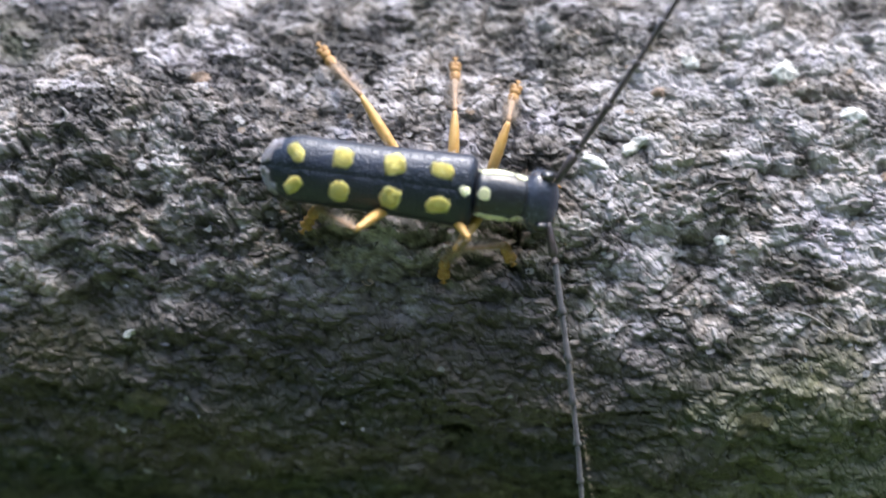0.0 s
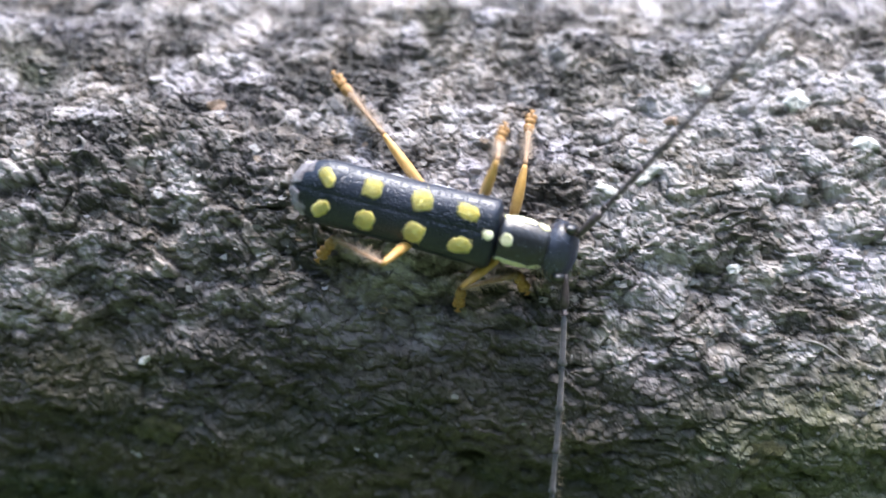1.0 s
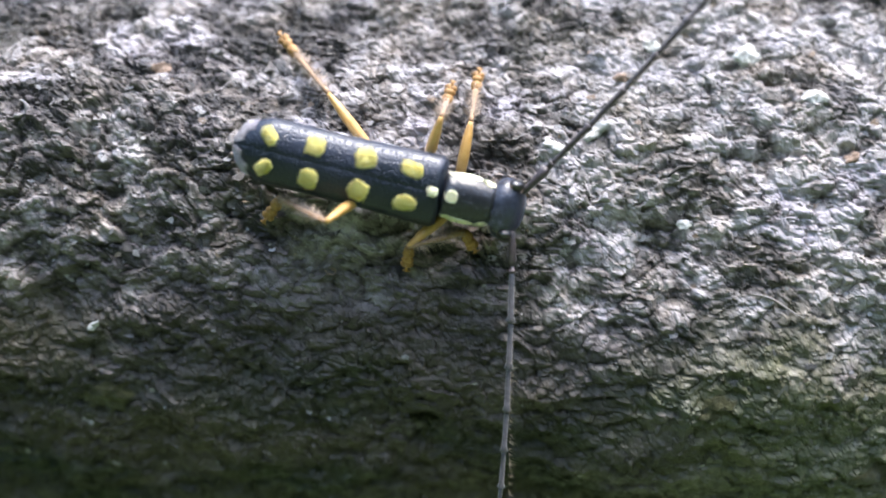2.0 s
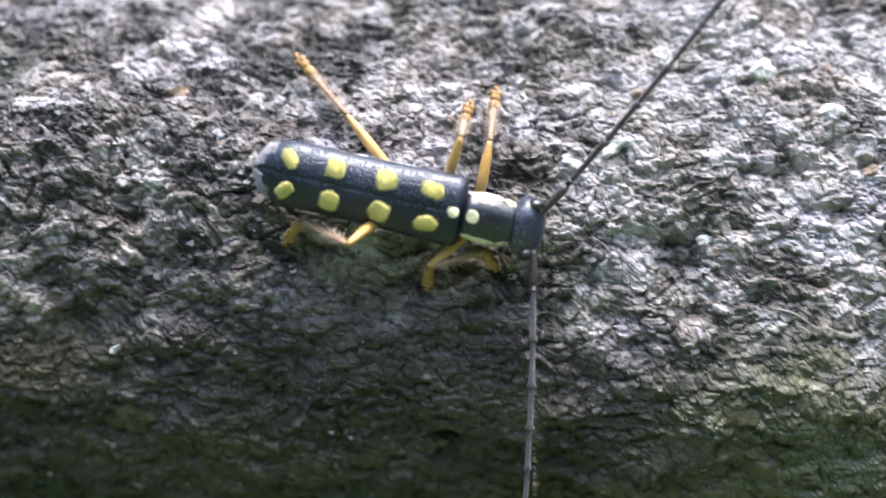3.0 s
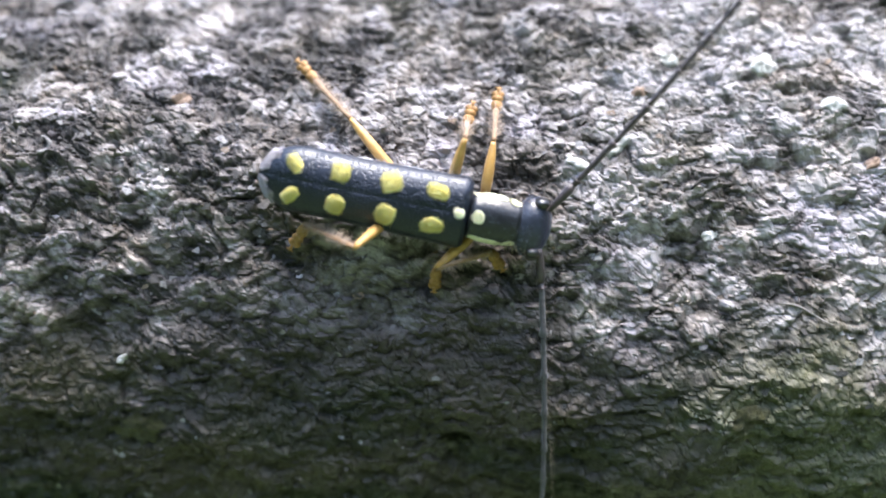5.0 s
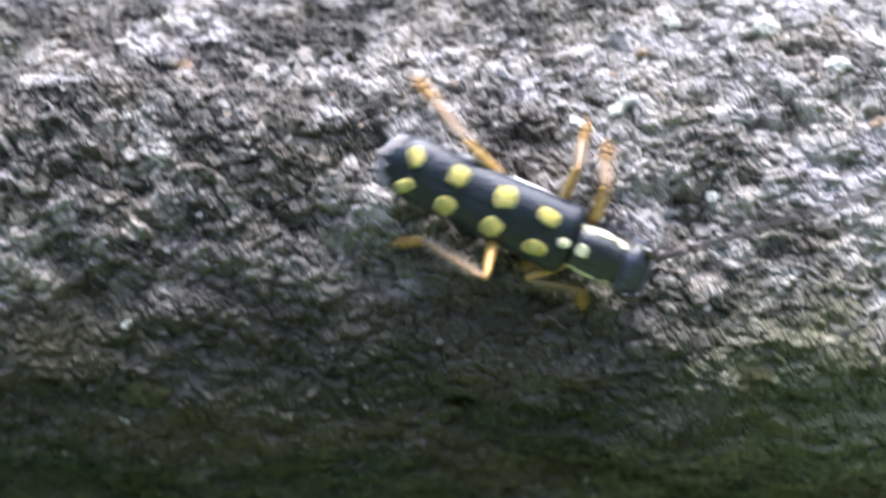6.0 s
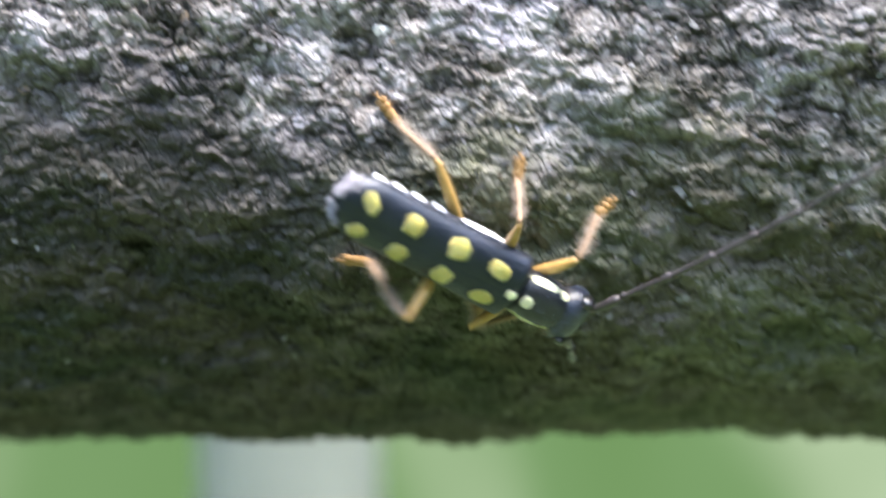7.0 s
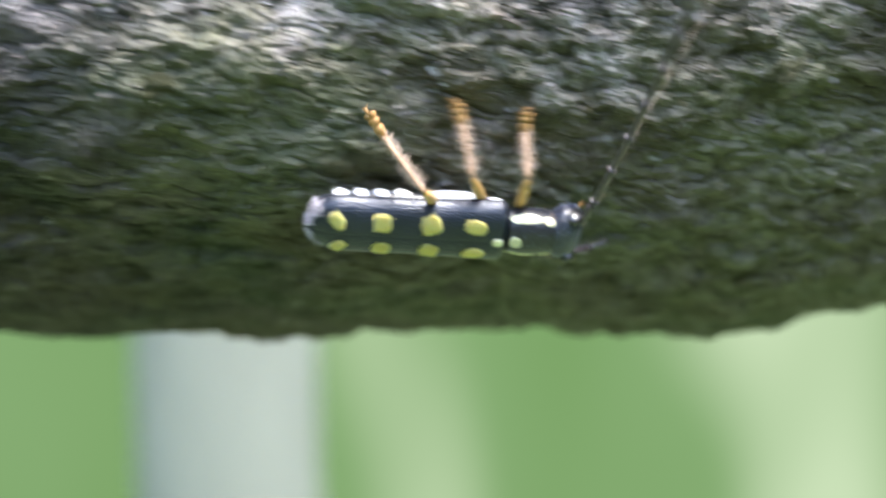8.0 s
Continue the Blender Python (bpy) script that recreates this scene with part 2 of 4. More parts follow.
MOSS = grained("olive_moss", (0.0189, 0.0205, 0.00758), (0.0702, 0.0675, 0.027), 3000, 0.9, 1.0, 0.00015, 0.2, sheen=0.2)
SPLINTER = grained("dark_splinter", (0.0144, 0.0144, 0.013), (0.0432, 0.0396, 0.036), 2500, 0.7, 0.5, 0.00005, 0.3)
FIBRE = grained("plant_fibre", (0.13, 0.12, 0.11), (0.24, 0.23, 0.22), 2500, 0.7, 0.5, 0.00004, 0.3)
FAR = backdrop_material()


# ---- building helpers ----
def part(name, bm, mat, parent=None, label=""):
    """Links a bmesh as one mesh object under a thing or a part."""
    mesh = bpy.data.meshes.new(name)
    bm.to_mesh(mesh)
    bm.free()
    for poly in mesh.polygons:
        poly.use_smooth = True
    mesh.materials.append(mat)
    ob = new(name, mesh)
    ob.parent = parent
    return tagged(ob, label) if label else ob


def grid_faces(bm, rings, close=False):
    """Quads between rows of vertices."""
    for a, b in zip(rings, rings[1:]):
        n = len(a)
        for i in range(n if close else n - 1):
            j = (i + 1) % n
            bm.faces.new((a[i], a[j], b[j], b[i]))


def tube(bm, points, radii, sides=10, flat=1.0):
    """A closed tapered tube along points (mm); flat squeezes it across."""
    rings, pts = [], [Vector(p) for p in points]
    for i, (p, r) in enumerate(zip(pts, radii)):
        way = (pts[min(i + 1, len(pts) - 1)] - pts[max(i - 1, 0)]).normalized()
        side = way.cross(Vector((0, 0, 1)) if abs(way.z) < 0.95 else Vector((0, 1, 0))).normalized()
        up = side.cross(way)
        rings.append([bm.verts.new((p + (side * math.cos(a) * r * flat + up * math.sin(a) * r)) * MM)
                      for a in (2 * math.pi * k / sides for k in range(sides))])
    grid_faces(bm, rings, True)
    for ring, p in ((rings[0], pts[0]), (rings[-1], pts[-1])):
        tip = bm.verts.new(p * MM)
        for i in range(sides):
            bm.faces.new((ring[i], ring[(i + 1) % sides], tip))
    bmesh.ops.recalc_face_normals(bm, faces=bm.faces)


def hairs(bm, roots, ways, length, radius, rng):
    """Fine three-sided spikes (mm)."""
    for root, way in zip(roots, ways):
        way = (Vector(way) + Vector((rng.gauss(0, 0.25), rng.gauss(0, 0.25), rng.gauss(0, 0.25)))).normalized()
        side = way.cross(Vector((0.3, 0.5, 0.8))).normalized()
        up = side.cross(way)
        root = Vector(root)
        base = [bm.verts.new((root + side * math.cos(a) * radius + up * math.sin(a) * radius) * MM) for a in (0, 2.1, 4.2)]
        tip = bm.verts.new((root + way * length * rng.uniform(0.6, 1.2)) * MM)
        for i in range(3):
            bm.faces.new((base[i], base[(i + 1) % 3], tip))


# ---- the branch ----
RADIUS = 23.95


def swell(x, ph):
    """The branch's broad swellings (mm) at x along it and at the angle ph round it."""
    s = RADIUS * ph
    a = 2.1 * np.exp(-((x - 28) / 13) ** 2 - ((s + 12) / 7.5) ** 2)
    b = 1.3 * np.exp(-((s - 3.6) / 5.6) ** 2) / (1 + np.exp((x - 11) / 4))
    c = 0.9 * np.exp(-((x - 60) / 5) ** 2 - ((s + 34) / 9) ** 2) - 2.4 * np.exp(-((s + 36) / 10) ** 2) / (1 + np.exp((69 - x) / 1.8))
    return a + b + c


def hashed(ix, iy, iz, seed):
    h = (ix.astype(np.int64) * 73856093) ^ (iy.astype(np.int64) * 19349663) ^ (iz.astype(np.int64) * 83492791) ^ (seed * 2654435761)
    h = (h ^ (h >> 13)) * 1274126177 & 0xFFFFFFFF
    h = (h ^ (h >> 16)) * 2246822519 & 0xFFFFFFFF
    return ((h ^ (h >> 15)) & 0xFFFFFF) / float(0xFFFFFF)


def smooth_noise(p, scale, seed):
    """Value noise from -1 to 1 at the points p."""
    q = p / scale
    i = np.floor(q)
    f = q - i
    f = f * f * f * (f * (f * 6 - 15) + 10)
    total = 0
    for dx in (0, 1):
        for dy in (0, 1):
            for dz in (0, 1):
                w = (f[:, 0] if dx else 1 - f[:, 0]) * (f[:, 1] if dy else 1 - f[:, 1]) * (f[:, 2] if dz else 1 - f[:, 2])
                total = total + w * hashed(i[:, 0] + dx, i[:, 1] + dy, i[:, 2] + dz, seed)
    return total * 2 - 1


def cells(p, scale, seed):
    """Cell noise: distance to the nearest centre, the margin to the next, the cell's random number, and the place within it."""
    q = p / scale
    i = np.floor(q)
    f1, f2 = np.full(len(p), 9.0), np.full(len(p), 9.0)
    ident, rel = np.zeros(len(p)), np.zeros_like(p)
    for dx in (-1, 0, 1):
        for dy in (-1, 0, 1):
            for dz in (-1, 0, 1):
                c = i + (dx, dy, dz)
                centre = c + np.stack([hashed(c[:, 0], c[:, 1], c[:, 2], seed + k) for k in (1, 2, 3)], 1)
                d = q - centre
                r = np.sqrt((d * d).sum(1))
                near = r < f1
                f2 = np.where(near, f1, np.minimum(f2, r))
                ident = np.where(near, hashed(c[:, 0], c[:, 1], c[:, 2], seed + 9), ident)
                rel[near] = d[near]
                f1 = np.where(near, r, f1)
    return f1, f2 - f1, ident, rel


def shade_stain_rim(x):
    """Height (mm) of the upper rim of the dark bark and the shade painted with it, at x along the branch."""
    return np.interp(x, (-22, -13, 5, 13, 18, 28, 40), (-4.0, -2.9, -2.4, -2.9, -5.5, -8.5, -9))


def bark_relief(p):
    """Relief (mm) and pale crust (0 to 1) of the bark at points p (mm); the crust also carries painted shade."""
    warp = np.stack([smooth_noise(p, 2.2, 40 + k) for k in range(3)], 1) * 0.5 + np.stack([smooth_noise(p, 0.6, 44 + k) for k in range(3)], 1) * 0.16
    q = (p + warp) * (0.62, 1.0, 1.0)
    broad = smooth_noise(p, 9.0, 1) * 0.55 + smooth_noise(p * (0.7, 1, 1), 3.6, 2) * 0.42 + smooth_noise(p * (0.6, 1, 1), 1.7, 16) * 0.16
    # lumpy cushions on the side turned to the ground
    under = 1 / (1 + np.exp((p[:, 2] + 15) / 2.0))
    broad = broad + under * (0.42 * smooth_noise(p * (0.9, 1, 1), 2.6, 9) + 0.2 * smooth_noise(p, 1.2, 12))
    ridge = (1 - np.abs(smooth_noise(q, 1.9, 3))) ** 2 * 0.26 + (1 - np.abs(smooth_noise(q, 0.8, 4))) ** 2 * 0.14
    f1, gap, ident, rel = cells(q, 1.3, 10)
    tilt = ((rel[:, 0] * (ident * 7.3 % 1 - 0.5) + rel[:, 1] * (ident * 13.7 % 1 - 0.5) + rel[:, 2] * (ident * 29.1 % 1 - 0.35))) * 0.34
    plate = (ident - 0.4) * 0.2 + tilt - 0.17 * np.exp(-(gap / 0.13) ** 2)
    g1, gap2, ident2, rel2 = cells(q + 31.7, 0.6, 20)
    tilt2 = (rel2[:, 0] * (ident2 * 5.1 % 1 - 0.5) + rel2[:, 2] * (ident2 * 17.3 % 1 - 0.4)) * 0.26
    chip = (ident2 - 0.5) * 0.13 + tilt2 - 0.07 * np.exp(-(gap2 / 0.12) ** 2)
    h1, gap3, ident3, rel3 = cells(q - 17.1, 0.3, 30)
    fine = smooth_noise(p, 0.3, 5) * 0.05 + (ident3 - 0.5) * 0.085 + 0.045 * smooth_noise(p, 0.16, 15)
    # thin layers that flake off in steps
    level = (smooth_noise(q * (0.8, 1, 1), 2.4, 50) + 0.6 * smooth_noise(q, 0.8, 51) + 0.2 * smooth_noise(q, 0.35, 52)) * 3.4 + (ident2 - 0.5) * 0.9
    part_up = level - np.floor(level)
    layer = (np.floor(level) + np.clip(part_up * 6 - 5, 0, 1)) * 0.06
    pit = np.clip(smooth_noise(p, 1.5, 6) - 0.5, 0, 1) * 0.65
    crust = 0.48 + 0.3 * (ident - 0.5) + 0.36 * (ident2 - 0.5) + 0.24 * (ident3 - 0.5) + 0.42 * smooth_noise(p, 1.3, 7) + 0.2 * smooth_noise(p, 0.35, 13) + 0.26 * (part_up - 0.5) + 0.26 * smooth_noise(p, 6.5, 8) + 0.3 * smooth_noise(p * (0.7, 1, 1), 2.7, 17) - 0.9 * pit
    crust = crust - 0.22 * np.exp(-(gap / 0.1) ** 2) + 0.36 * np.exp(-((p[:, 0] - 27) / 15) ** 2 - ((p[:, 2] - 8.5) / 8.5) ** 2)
    # below the rim the lower side's shade is painted in with the dark bark
    low = p[:, 2] - shade_stain_rim(p[:, 0]) + 2.4 * smooth_noise(p * (0.7, 1, 1), 3.4, 60)
    shade_stain = 0.88 / (1 + np.exp(low / 1.1)) / (1 + np.exp((p[:, 0] - 33) / 6))
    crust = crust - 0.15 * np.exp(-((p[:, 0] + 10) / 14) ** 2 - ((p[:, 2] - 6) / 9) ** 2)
    crust = crust + (0.08 - crust) * shade_stain
    return broad + ridge * 0.72 + plate * 0.68 + chip * 0.9 + fine + layer - pit, np.clip(crust, 0, 1)


def steps(*spans):
    """Values from span to span: (from, to, step)."""
    return np.concatenate([np.arange(a, b, st) for a, b, st in spans])


XS = steps((-900, -300, 40.0), (-300, -60, 8.0), (-60, -24, 0.9), (-24, 70, 0.105), (70, 110, 0.9), (110, 330, 8.0), (330, 950, 40.0))
PHS = np.radians(steps((-180, -104, 1.6), (-104, 42, 0.25), (42, 178.5, 1.6)))


def branch_surface():
    x, ph = np.meshgrid(XS, PHS, indexing="ij")
    x, ph = x.ravel(), ph.ravel()
    p = np.stack([x, -RADIUS * np.cos(ph), RADIUS * np.sin(ph)], 1)
    relief, crust = np.zeros(len(p)), np.zeros(len(p))
    for k in range(0, len(p), 120000):
        relief[k:k + 120000], crust[k:k + 120000] = bark_relief(p[k:k + 120000])
    r = RADIUS + swell(x, ph) + relief - 0.25
    r = r * np.sqrt(np.clip(1 - np.abs((x - 20) / 925) ** 14, 0.0004, 1))
    return np.stack([x, -r * np.cos(ph), r * np.sin(ph)], 1), r, crust


SURFACE, HEIGHTS, CRUST = branch_surface()
HEIGHT_GRID = HEIGHTS.reshape(len(XS), len(PHS))


def on_bark(x, ph):
    """The radius of the bark's surface (mm) at x and ph."""
    i, j = int(np.clip(np.searchsorted(XS, x), 1, len(XS) - 1)), int(np.clip(np.searchsorted(PHS, ph), 1, len(PHS) - 1))
    return float(HEIGHT_GRID[i - 1:i + 1, j - 1:j + 1].mean())


def branch():
    nx, nph = len(XS), len(PHS)
    i, j = np.meshgrid(np.arange(nx - 1), np.arange(nph), indexing="ij")
    a, b = i * nph + j, i * nph + (j + 1) % nph
    quads = np.stack([a, b, b + nph, a + nph], -1).reshape(-1, 4)[:, ::-1]
    mesh = bpy.data.meshes.new("tree_branch")
    mesh.vertices.add(len(SURFACE))
    mesh.vertices.foreach_set("co", (SURFACE * MM).astype(np.float32).ravel())
    mesh.loops.add(quads.size)
    mesh.loops.foreach_set("vertex_index", quads.astype(np.int32).ravel())
    mesh.polygons.add(len(quads))
    mesh.polygons.foreach_set("loop_start", np.arange(0, quads.size, 4, dtype=np.int32))
    mesh.update(calc_edges=True)
    mesh.polygons.foreach_set("use_smooth", np.zeros(len(quads), dtype=bool))
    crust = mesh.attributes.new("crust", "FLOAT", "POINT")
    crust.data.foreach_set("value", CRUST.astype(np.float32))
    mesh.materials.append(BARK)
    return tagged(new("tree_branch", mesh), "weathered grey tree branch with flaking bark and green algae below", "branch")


BRANCH = branch()


# ---- distance ----
def surroundings():
    bm = bmesh.new()
    bmesh.ops.create_grid(bm, x_segments=40, y_segments=40, size=40)
    for v in bm.verts:
        v.co.z = -1.7 + 0.05 * noise.noise(v.co * 0.7)
    tagged(part("ground", bm, GROUND), "green grassy forest floor", "ground", kind="structure")
    # unseen ring, added to block light from the low sky
    bm = bmesh.new()
    rings = []
    for z in (-1.9, 0.0, 1.5, 3.4):
        ring = []
        for k in range(96):
            a = 2 * math.pi * k / 96
            r = 7 + 0.8 * noise.noise(Vector((3 * math.cos(a), 3 * math.sin(a), z)))
            ring.append(bm.verts.new((r * math.cos(a), r * math.sin(a), z + (0.8 * noise.noise(Vector((9 * math.cos(a), 9 * math.sin(a), 5))) if z > 2 else 0))))
        rings.append(ring)
    grid_faces(bm, rings, True)
    tagged(part("woods", bm, WOODS), "dark green wood edge all round", "woods", kind="structure")
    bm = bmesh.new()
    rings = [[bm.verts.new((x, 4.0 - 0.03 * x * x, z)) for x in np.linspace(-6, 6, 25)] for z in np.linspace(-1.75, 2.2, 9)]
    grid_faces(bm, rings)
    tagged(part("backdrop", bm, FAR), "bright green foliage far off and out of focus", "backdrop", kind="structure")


def pale_trunk():
    tree = new("tree")
    tree.location = (-0.096, 0.62, -1.7)
    bm = bmesh.new()
    rng = random.Random(3)
    tube(bm, [(6 * math.sin(k * 0.7), 5 * math.cos(k), k * 100) for k in range(46)], [76 - 0.55 * k + rng.uniform(-1, 1) for k in range(46)], 20)
    part("trunk", bm, PALE_BARK, tree)
    return tagged(tree, "pale smooth trunk standing behind the branch", "tree")


surroundings()
pale_trunk()


# ---- the beetle, in mm: x to the head, y to its left, z up; 0 at the elytra's front edge and side rim ----
def elytra_shape(x):
    """Half width and height of the closed elytra at x."""
    u = -x / 10.4
    w = 1.86 - 0.16 * u - 0.1 * math.sin(math.pi * u)
    h = 1.24 + 0.05 * math.sin(math.pi * u) - 0.12 * u
    back = max(0.0, (u - 0.8) / 0.2)
    front = max(0.0, 1 - u / 0.035)
    w *= math.sqrt(max(0.0, 1 - back ** 2.3)) * (1 - 0.1 * front ** 2)
    h *= math.sqrt(max(0.0, 1 - 0.75 * back ** 2.2)) * (1 - 0.25 * front ** 2)
    return w, h


def on_elytra(x, y, lift=0.0):
    """A point on the elytra's back, lifted along its normal."""
    def at(x, y):
        w, h = elytra_shape(x)
        v = min(abs(y) / max(w, 1e-4), 0.995)
        return Vector((x, y, h * (1 - v ** 2.15) ** (1 / 2.15) - 0.03 * math.exp(-(y / 0.05) ** 2)))
    p = at(x, y)
    n = (at(x + 0.03, y) - at(x - 0.03, y)).cross(at(x, y + 0.03) - at(x, y - 0.03)).normalized()
    return p + n * lift, n


def elytron(side, parent):
    bm = bmesh.new()
    rings = []
    for i in range(73):
        x = 0.05 - 10.44 * i / 72
        w, h = elytra_shape(x)
        ring = []
        for k in range(21):
            a = k / 20 * math.pi / 2
            y, z = w * math.sin(a) ** (2 / 2.15), h * math.cos(a) ** (2 / 2.15)
            z -= 0.03 * math.exp(-(y / 0.05) ** 2)
            ring.append(bm.verts.new(Vector((x, side * (y + 0.004), z)) * MM))
        for dz, dy in ((-0.08, 0.0), (-0.15, -0.07), (-0.14, -0.3)):
            k = w / 1.86
            ring.append(bm.verts.new(Vector((x, side * (w + dy * k), dz * k)) * MM))
        rings.append(ring)
    grid_faces(bm, rings)
    bmesh.ops.recalc_face_normals(bm, faces=bm.faces)
    ob = part("elytron", bm, SHELL, parent, "glossy black pitted wing case")
    rng = random.Random(5 + side)
    for x, y, rx, ry, spin in ((-8.75, 0.8, 0.43, 0.27, -48), (-6.46, 0.82, 0.43, 0.41, 0), (-3.94, 0.82, 0.47, 0.44, 20), (-1.6, 0.83, 0.52, 0.31, -6)):
        yellow_spot(ob, x, side * y, rx, ry, radians(spin * side), rng)
    return ob


def yellow_spot(parent, x, y, rx, ry, spin, rng):
    """A pad of short yellow down with a ragged rim."""
    bm = bmesh.new()
    seed = rng.uniform(0, 50)
    rings = []
    c, s = math.cos(spin), math.sin(spin)
    tufts = [rng.random() for _ in range(44)]

    def outline(a):
        square = (abs(math.cos(a)) ** 3.2 + abs(math.sin(a)) ** 3.2) ** (-1 / 3.2)
        return square * 0.95 * (1 + 0.16 * noise.noise(Vector((math.cos(a) * 1.3, math.sin(a) * 1.3, seed))) + 0.14 * noise.noise(Vector((math.cos(a) * 5, math.sin(a) * 5, seed))))

    for r in (0.001, 0.3, 0.5, 0.65, 0.75, 0.8):
        ring = []
        for k in range(44):
            a = 2 * math.pi * k / 44
            lift = 0.022 if r < 0.6 else 0.014 if r < 0.7 else 0.006 if r < 0.78 else -0.02
            edge = outline(a) * (1 + (tufts[k] - 0.5) * 0.22 * r)
            u, v = rx * r * edge * math.cos(a), ry * r * edge * math.sin(a)
            p, n = on_elytra(x + u * c - v * s, y + u * s + v * c, lift)
            ring.append(bm.verts.new(p * MM))
        rings.append(ring)
    grid_faces(bm, rings, True)
    roots, ways = [], []
    for k in range(1300):
        a, r = rng.uniform(0, 2 * math.pi), rng.uniform(0, 1) ** 0.4 * rng.gauss(0.98, 0.09)
        u, v = rx * r * outline(a) * math.cos(a), ry * r * outline(a) * math.sin(a)
        p, n = on_elytra(x + u * c - v * s, y + u * s + v * c, 0.01)
        roots.append(p)
        ways.append(n * 0.25 + Vector((-0.7 + 0.3 * math.cos(a), 0.6 * math.sin(a), 0)))
    hairs(bm, roots, ways, 0.22, 0.014, rng)
    bmesh.ops.recalc_face_normals(bm, faces=bm.faces)
    part("yellow_spot", bm, YELLOW, parent, "downy yellow spot")


def barrel(bm, stations, sides=28, power=2.2):
    """A closed body from stations (x, half width, top, bottom), in mm."""
    rings = []
    for x, w, top, low in stations:
        ring = []
        for k in range(sides):
            a = 2 * math.pi * k / sides
            c, s = math.cos(a), math.sin(a)
            y = w * math.copysign(abs(c) ** (2 / power), c)
            half, mid = (top - low) / 2, (top + low) / 2
            ring.append(bm.verts.new(Vector((x, y, mid + half * math.copysign(abs(s) ** (2 / power), s))) * MM))
        rings.append(ring)
    grid_faces(bm, rings, True)
    for ring in (rings[0], rings[-1]):
        bm.faces.new(ring)
    bmesh.ops.recalc_face_normals(bm, faces=bm.faces)


def pad(name, parent, mat, centre, u, v, out, bulge=0.03, label="", fuzz=90):
    """A ragged downy pad: half axes u and v (mm vectors) round a centre, curved to meet the body."""
    bm = bmesh.new()
    centre, u, v, out = Vector(centre), Vector(u), Vector(v), Vector(out)
    seed = centre.x * 3.1 + centre.y
    rings = []
    for r, up in ((0.001, 1.0), (0.4, 0.9), (0.75, 0.55), (0.92, 0.15), (1.0, -1.2)):
        ring = []
        for k in range(24):
            a = 2 * math.pi * k / 24
            edge = r * (1 + 0.13 * noise.noise(Vector((math.cos(a) * 1.8, math.sin(a) * 1.8, seed))))
            ring.append(bm.verts.new((centre + u * edge * math.cos(a) + v * edge * math.sin(a) + out * bulge * up) * MM))
        rings.append(ring)
    grid_faces(bm, rings, True)
    rng = random.Random(int(seed * 1000))
    spread = [(rng.uniform(0, 2 * math.pi), math.sqrt(rng.uniform(0, 1))) for _ in range(fuzz)]
    hairs(bm, [centre + u * r * math.cos(a) + v * r * math.sin(a) for a, r in spread],
          [out * 0.35 + Vector((-0.9, 0, 0)) + v.normalized() * 0.5 * math.sin(a) for a, r in spread], 0.2, 0.014, rng)
    bmesh.ops.recalc_face_normals(bm, faces=bm.faces)
    return part(name, bm, mat, parent, label)


def on_barrel(stations, x, a, power=2.2):
    """A point and its outward way on a barrel body at x and the angle a."""
    for lo, hi in zip(stations, stations[1:]):
        if x <= hi[0]:
            break
    u = min(1.0, max(0.0, (x - lo[0]) / (hi[0] - lo[0])))
    w, top, low = (lo[k] + (hi[k] - lo[k]) * u for k in (1, 2, 3))
    c, s = math.cos(a), math.sin(a)
    y = w * math.copysign(abs(c) ** (2 / power), c)
    z = (top + low) / 2 + (top - low) / 2 * math.copysign(abs(s) ** (2 / power), s)
    return Vector((x, y, z)), Vector((0, c / w, s * 2 / (top - low))).normalized()


def collar_patch(name, parent, stations, x, deg, long, wide, rng, label):
    """A ragged downy patch that follows the collar: half length in mm, half width in degrees."""
    bm = bmesh.new()
    seed = rng.uniform(0, 50)
    rings = []
    for r in (0.001, 0.35, 0.65, 0.85, 0.95, 1.0):
        ring = []
        for k in range(28):
            a = 2 * math.pi * k / 28
            edge = r * (1 + 0.22 * noise.noise(Vector((math.cos(a) * 1.4, math.sin(a) * 1.4, seed))) + 0.14 * noise.noise(Vector((math.cos(a) * 5, math.sin(a) * 5, seed))))
            du = math.copysign(abs(math.cos(a)) ** 0.75, math.cos(a))
            p, n = on_barrel(stations, x + long * edge * du, radians(deg + wide * edge * math.sin(a)))
            ring.append(bm.verts.new((p + n * (0.035 if r < 0.9 else 0.02 if r < 0.99 else -0.02)) * MM))
        rings.append(ring)
    grid_faces(bm, rings, True)
    roots, ways = [], []
    for _ in range(260):
        a, r = rng.uniform(0, 2 * math.pi), math.sqrt(rng.uniform(0, 1)) * 1.05
        p, n = on_barrel(stations, x + long * r * math.cos(a), radians(deg + wide * r * math.sin(a)))
        roots.append(p + n * 0.01)
        ways.append(n * 0.35 + Vector((-0.8, 0.4 * math.sin(a), 0)))
    hairs(bm, roots, ways, 0.2, 0.012, rng)
    bmesh.ops.recalc_face_normals(bm, faces=bm.faces)
    return part(name, bm, CREAM, parent, label)


def down_coat(parent, stations, count, length, radius, rng):
    """A thin coat of blue-grey down on the sides and back of a barrel body."""
    bm = bmesh.new()
    roots, ways = [], []
    for _ in range(count):
        p, n = on_barrel(stations, rng.uniform(stations[0][0] + 0.1, stations[-2][0]), radians(rng.uniform(-30, 210)))
        roots.append(p)
        ways.append(n * 0.45 + Vector((-0.8, 0, 0)))
    hairs(bm, roots, ways, length, radius, rng)
    part("down", bm, BLUE_HAIR, parent, "thin blue-grey down")


